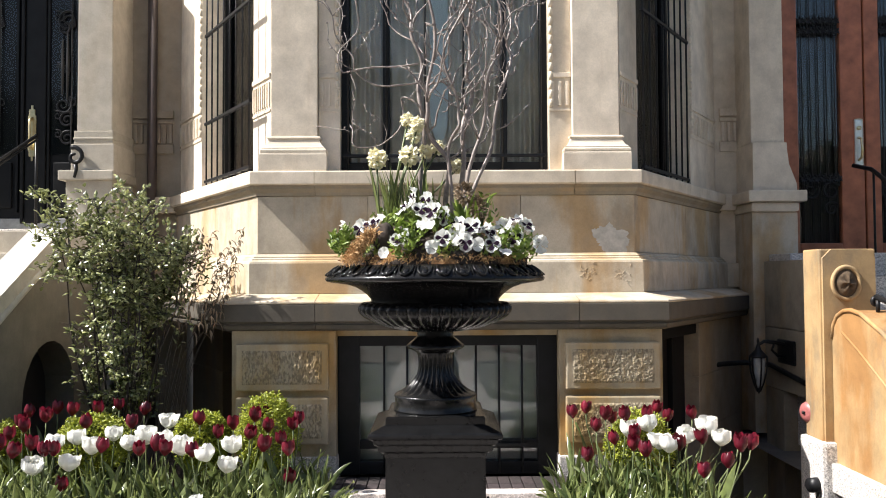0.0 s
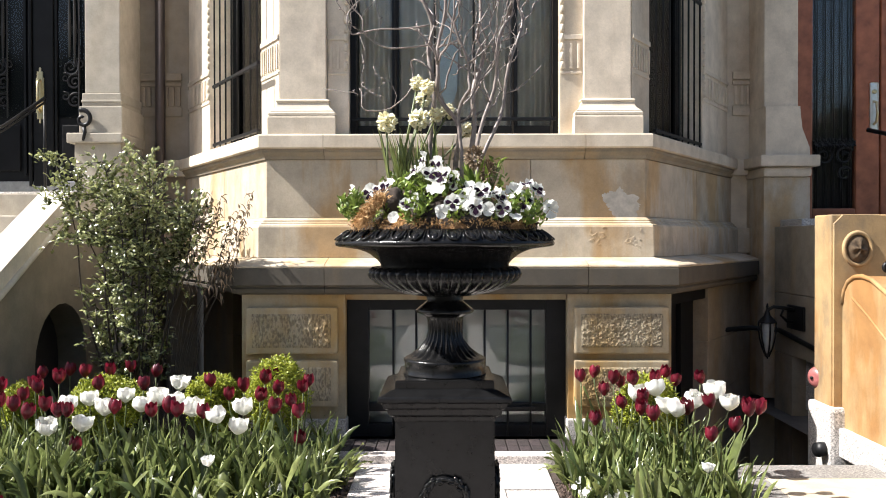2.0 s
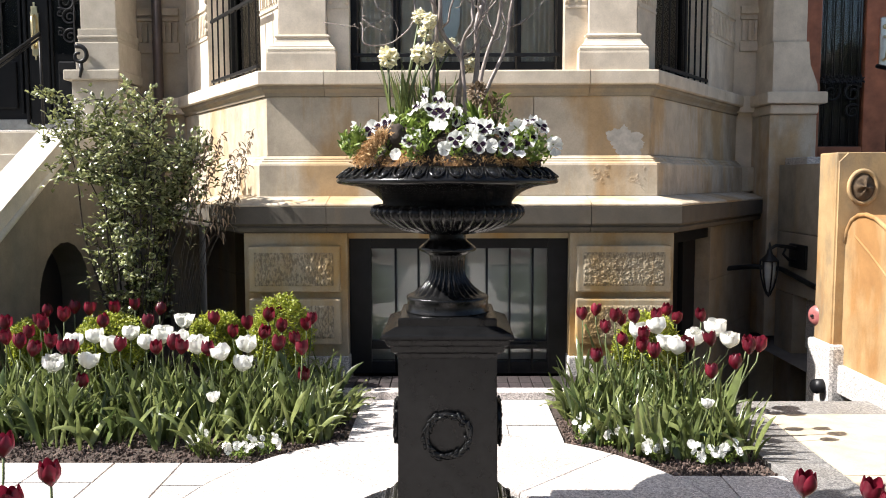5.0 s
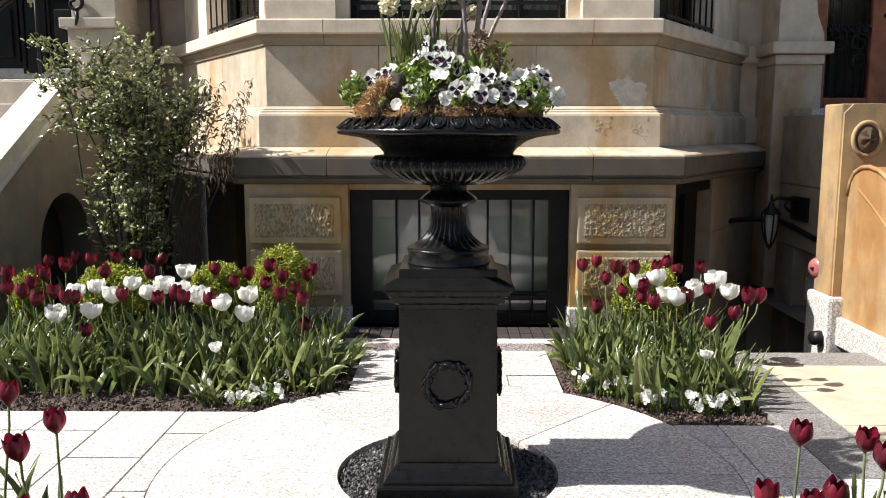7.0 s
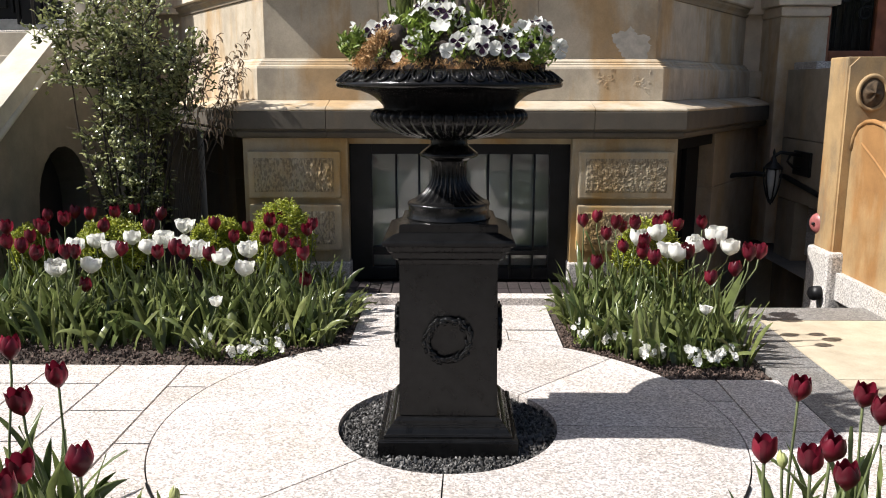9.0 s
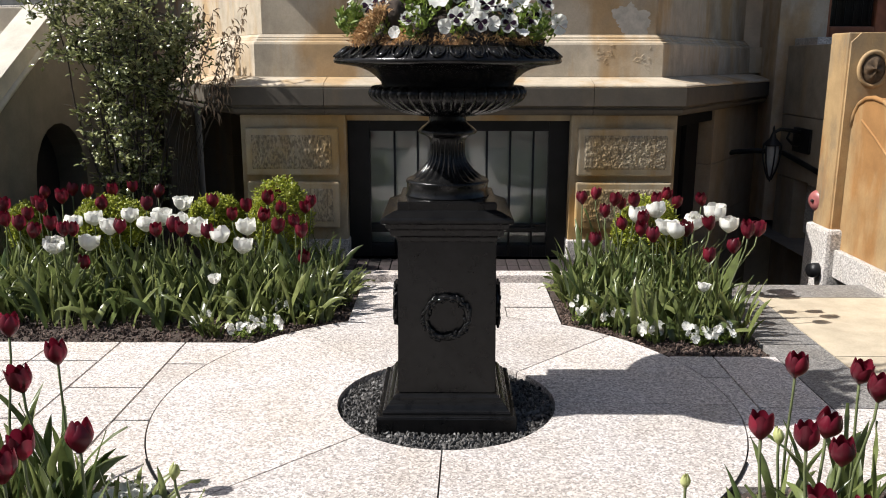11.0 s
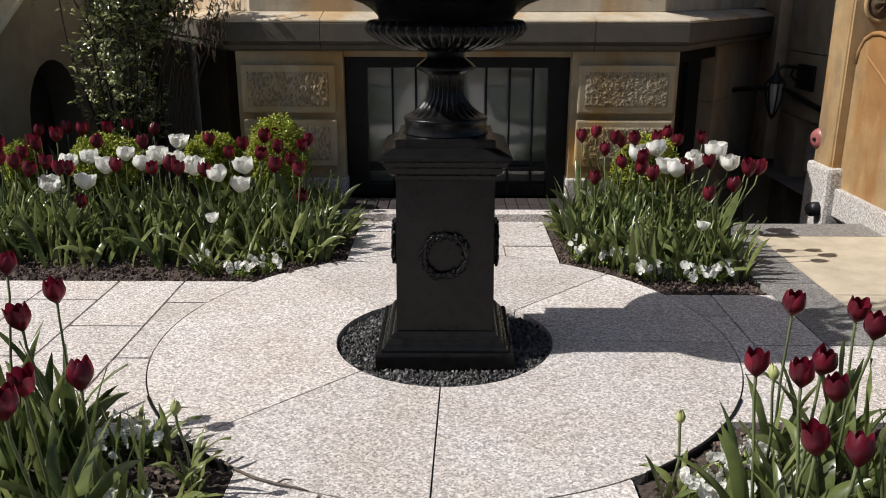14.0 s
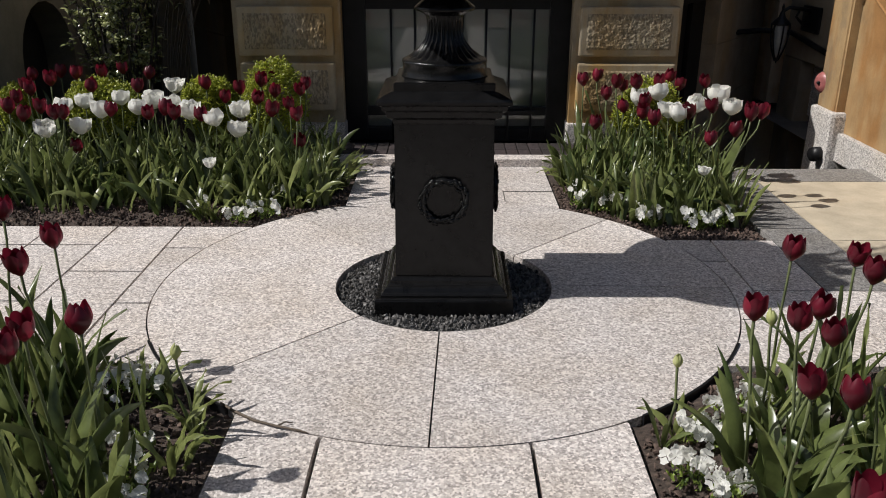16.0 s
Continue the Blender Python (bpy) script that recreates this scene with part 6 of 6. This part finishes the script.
# ---- clipped box ----
for cx, cy, cz, rx, rz, label in ((-1.09, 2.0, 0.40, 0.205, 0.28, "rounded yellow-green clipped box bush"), (-1.52, 2.05, 0.36, 0.19, 0.2, "low yellow-green box bush behind tulips"), (-2.2, 2.0, 0.36, 0.24, 0.2, "low yellow-green box bush behind tulips"), (-2.75, 2.0, 0.34, 0.13, 0.17, "low yellow-green box bush behind tulips"), (1.30, 1.98, 0.31, 0.22, 0.25, "rounded yellow-green clipped box bush")):
    t = thing("box_bush", label, "shrub", "clipped box bushes", (cx, cy, -0.03))
    part("trunk", tube(bmesh.new(), [(cx, cy, -0.03), (cx + 0.01, cy, cz)], [0.02, 0.012], 7), bark_brown, t, smooth=True)
    bm = bmesh.new()
    q = random.Random(int(abs(cx) * 100))
    for _ in range(4300):
        d = Vector((q.gauss(0, 1), q.gauss(0, 1), q.gauss(0, 1))).normalized()
        lump = 1 + 0.13 * noise.noise(d * 3.5 + Vector((cx, 0, 0)))
        p = Vector((cx + d.x * rx * lump * q.uniform(0.75, 1.02), cy + d.y * rx * lump * q.uniform(0.75, 1.02), max(0.01, cz + d.z * rz * lump * q.uniform(0.6, 1.02))))
        m = Matrix.Translation(p) @ (0.4 * d + Vector((q.uniform(-1, 1), q.uniform(-1, 1), q.uniform(-0.6, 1)))).to_track_quat("Z", "X").to_matrix().to_4x4()
        petal(bm, m, 0.022, 0.018, 0.1, 2, 2)
    part("crown", bm, box_leaf, t)

# ---- tall evergreen shrub ----
SX, SY = -2.20, 2.45
shrub = thing("evergreen_shrub", "tall loose glossy small-leaved evergreen shrub in front of the house", "shrub", at=(SX, SY, -0.03))
q = random.Random(9)
limbs = bmesh.new()
leaves = []
for k in range(26):
    a = q.uniform(0, 6.28)
    high = k % 4 != 0
    top = Vector((SX + (0.57 if high else 0.42) * math.cos(a) * q.uniform(0.2, 1), SY + 0.36 * math.sin(a) * q.uniform(0.2, 1), q.uniform(1.5, 2.02) if high else q.uniform(0.6, 1.15)))
    p0 = Vector((SX + 0.06 * math.cos(a), SY + 0.06 * math.sin(a), -0.03))
    pts = wander([p0, p0.lerp(top, 0.4) + Vector((q.uniform(-0.08, 0.08), 0, 0.12)), p0.lerp(top, 0.75), top], 0.015, 300 + k, 14)
    tube(limbs, pts, [(0.009 if high else 0.006) * (1 - 0.8 * i / 15) for i in range(15)], 6)
    for i in range(9 if high else 5, 15):
        for _ in range(3 if high else 2):
            d = Vector((q.gauss(0, 1), q.gauss(0, 0.8), q.gauss(0.1, 0.7))).normalized()
            ln = q.uniform(0.1, 0.28) * (1 if high else 0.7)
            e = pts[i] + d * ln
            e.z = min(e.z, 2.1)
            tube(limbs, [pts[i], pts[i].lerp(e, 0.5) + Vector((0, 0, 0.02)), e], [0.004, 0.003, 0.0015], 4)
            for j in range(9 if high else 6):
                leaves.append((pts[i].lerp(e, (j + 1) / 9), d))
part("branching", limbs, twig_dark, shrub, smooth=True)
bm = bmesh.new()
for p, d in leaves:
    for _ in range(q.choice((1, 2, 2))):
        w = (d + Vector((q.gauss(0, 0.9), q.gauss(0, 0.9), q.gauss(0.3, 0.8)))).normalized()
        m = Matrix.Translation(p + Vector((q.gauss(0, 0.02), q.gauss(0, 0.02), q.gauss(0, 0.02)))) @ w.to_track_quat("Z", "X").to_matrix().to_4x4()
        petal(bm, m, q.uniform(0.03, 0.048), q.uniform(0.024, 0.036), 0.25, 3, 2)
part("crown", bm, shrub_leaf, shrub)

# ---- dried flower stalks by the bay ----
dry = thing("dried_stalks", "withered brown flower stalks against the bay wall", "plant", at=(-1.62, 2.25, -0.03))
q = random.Random(17)
for k, (tx, tz) in enumerate(((-1.66, 1.66), (-1.628, 1.724), (-1.59, 1.62), (-1.547, 1.731), (-1.50, 1.50), (-1.483, 1.591), (-1.45, 1.48), (-1.431, 1.64), (-1.39, 1.52), (-1.35, 1.75))):
    bm = bmesh.new()
    pts = wander([(-1.98 + 0.02 * k, 2.34, -0.03), (-1.86 + 0.02 * k, 2.30, 0.72), (tx - 0.07, 2.27, tz * 0.80), (tx, 2.38, tz)], 0.008, 500 + k, 20)
    part("stem", tube(bmesh.new(), pts, [0.0022 * (1 - 0.4 * i / 21) for i in range(21)], 5), twig_dark, dry, smooth=True)
    for i in range(13, 21):
        for _ in range(4):
            d = Vector((q.gauss(0, 0.5), q.gauss(0, 0.5), q.gauss(-0.5, 0.9))).normalized()
            m = Matrix.Translation(pts[i] + d * 0.008) @ d.to_track_quat("Z", "X").to_matrix().to_4x4()
            petal(bm, m, q.uniform(0.025, 0.055), q.uniform(0.010, 0.020), 0.4, 3, 2)
    for i in range(11, 14):
        for _ in range(2):
            d = Vector((q.gauss(0.1, 0.35), q.gauss(-0.2, 0.3), -1)).normalized()
            petal(bm, Matrix.Translation(pts[i]) @ d.to_track_quat("Z", "X").to_matrix().to_4x4(), q.uniform(0.05, 0.10), q.uniform(0.008, 0.014), 0.3, 4, 2)
    part("withered_leaves", bm, dry_leaf, dry)

# pale mortar patch and carved scratches on the dado
bm = bmesh.new()
q = random.Random(4)
ring_pts = []
for a in np.linspace(0, 2 * math.pi, 121)[:-1]:
    e = Vector((math.cos(a), math.sin(a), 0.0))
    k = 1 + 0.45 * noise.noise(e * 1.6 + Vector((3, 1, 0))) + 0.22 * noise.noise(e * 5) + 0.12 * noise.noise(e * 14)
    ring_pts.append((1.27 + 0.135 * k * e.x - 0.03 * e.y, 1.672 + 0.10 * k * e.y))
prism(bm, ring_pts, "y", 2.6385, 2.645)
part("mortar_patch", bm, plain("mortar", (0.47, 0.44, 0.385), 0.9, 0, 0.25, 14, 0.5), bay, "pale grey mortar patch")

for sx, sz, wid, n in ((1.07, 1.43, 0.05, 26), (1.33, 1.41, 0.06, 24)):
    bm = bmesh.new()
    for _ in range(n):
        x, z = sx + q.uniform(-wid, wid), sz + q.gauss(0, 0.03)
        a, ln = q.uniform(-1.2, 1.2), q.uniform(0.012, 0.035)
        dx, dz = ln * math.cos(a), ln * math.sin(a)
        tube(bm, [(x, 2.5615, z), (x + dx * 0.5, 2.5605, z + dz * 0.5 + 0.004), (x + dx, 2.5615, z + dz)], [0.001, 0.003, 0.001], 5)
    part("chisel_scar", bm, tan_stone, bay, "rough chiselled scar")

# ---- beyond the street, seen only in the glass ----
lawn = thing("lawn", "green mall lawn across the street", "lawn", kind="structure")
part("turf", boxed(-60, 60, -40, -16, -0.05, -0.02), lawn_mat, lawn)
far_brick = plain("far_brick", (0.12, 0.095, 0.085), 0.9, 0.0, 0.3, 0.6, 0.2)
far = thing("backdrop", "plain brick house fronts across the avenue", "backdrop", kind="structure")
for k in range(14):
    x = -70 + 10 * k
    part("house_front", boxed(x, x + 9.8, -82, -72, -0.05, 14.5 + 1.2 * math.sin(k * 2.3)), far_brick if k % 3 else recess_stone, far)
q = random.Random(31)
# the dense trees are added out of view to keep sky off the panes
for tx, ty, leafy in ((-31, -24, 900), (-24, -19, 6000), (-16, -21, 6000), (-9, -18, 6000), (-3, -21, 6500), (3.5, -18, 6500), (9, -23, 4000), (17, -26, 800), (29, -27, 700), (38, -22, 900)):
    t = thing("street_tree", "unseen tree on the mall lawn, leafed for the glass reflections", "tree", "trees across the street", (tx, ty, -0.05))
    bm = bmesh.new()
    tube(bm, [(tx, ty, -0.05), (tx + 0.1, ty, 2.5), (tx + 0.2, ty, 5.5)], [0.3, 0.22, 0.1], 9)
    tips = []
    for j in range(14):
        a = q.uniform(0, 6.28)
        z0 = q.uniform(2.2, 5)
        e = Vector((tx + 3.2 * math.cos(a) * q.uniform(0.4, 1), ty + 3.2 * math.sin(a) * q.uniform(0.4, 1), z0 + q.uniform(1.5, 4.5)))
        tube(bm, [(tx + 0.1, ty, z0), Vector((tx, ty, z0 + 1)).lerp(e, 0.5), e], [0.09, 0.05, 0.015], 5)
        tips.append((Vector((tx, ty, z0 + 1)).lerp(e, 0.5), e))
    part("trunk", bm, bark_brown, t, smooth=True)
    bm = bmesh.new()
    for _ in range(leafy):
        p0, p1 = q.choice(tips)
        p = p0.lerp(p1, q.uniform(0.2, 1.1)) + Vector((q.gauss(0, 0.5), q.gauss(0, 0.5), q.gauss(0, 0.4)))
        m = Matrix.Translation(p) @ Euler((q.uniform(0, 6), q.uniform(0, 6), 0)).to_matrix().to_4x4()
        petal(bm, m, 0.34, 0.22, 0.1, 1, 2)
    part("crown", bm, tree_leaf, t)
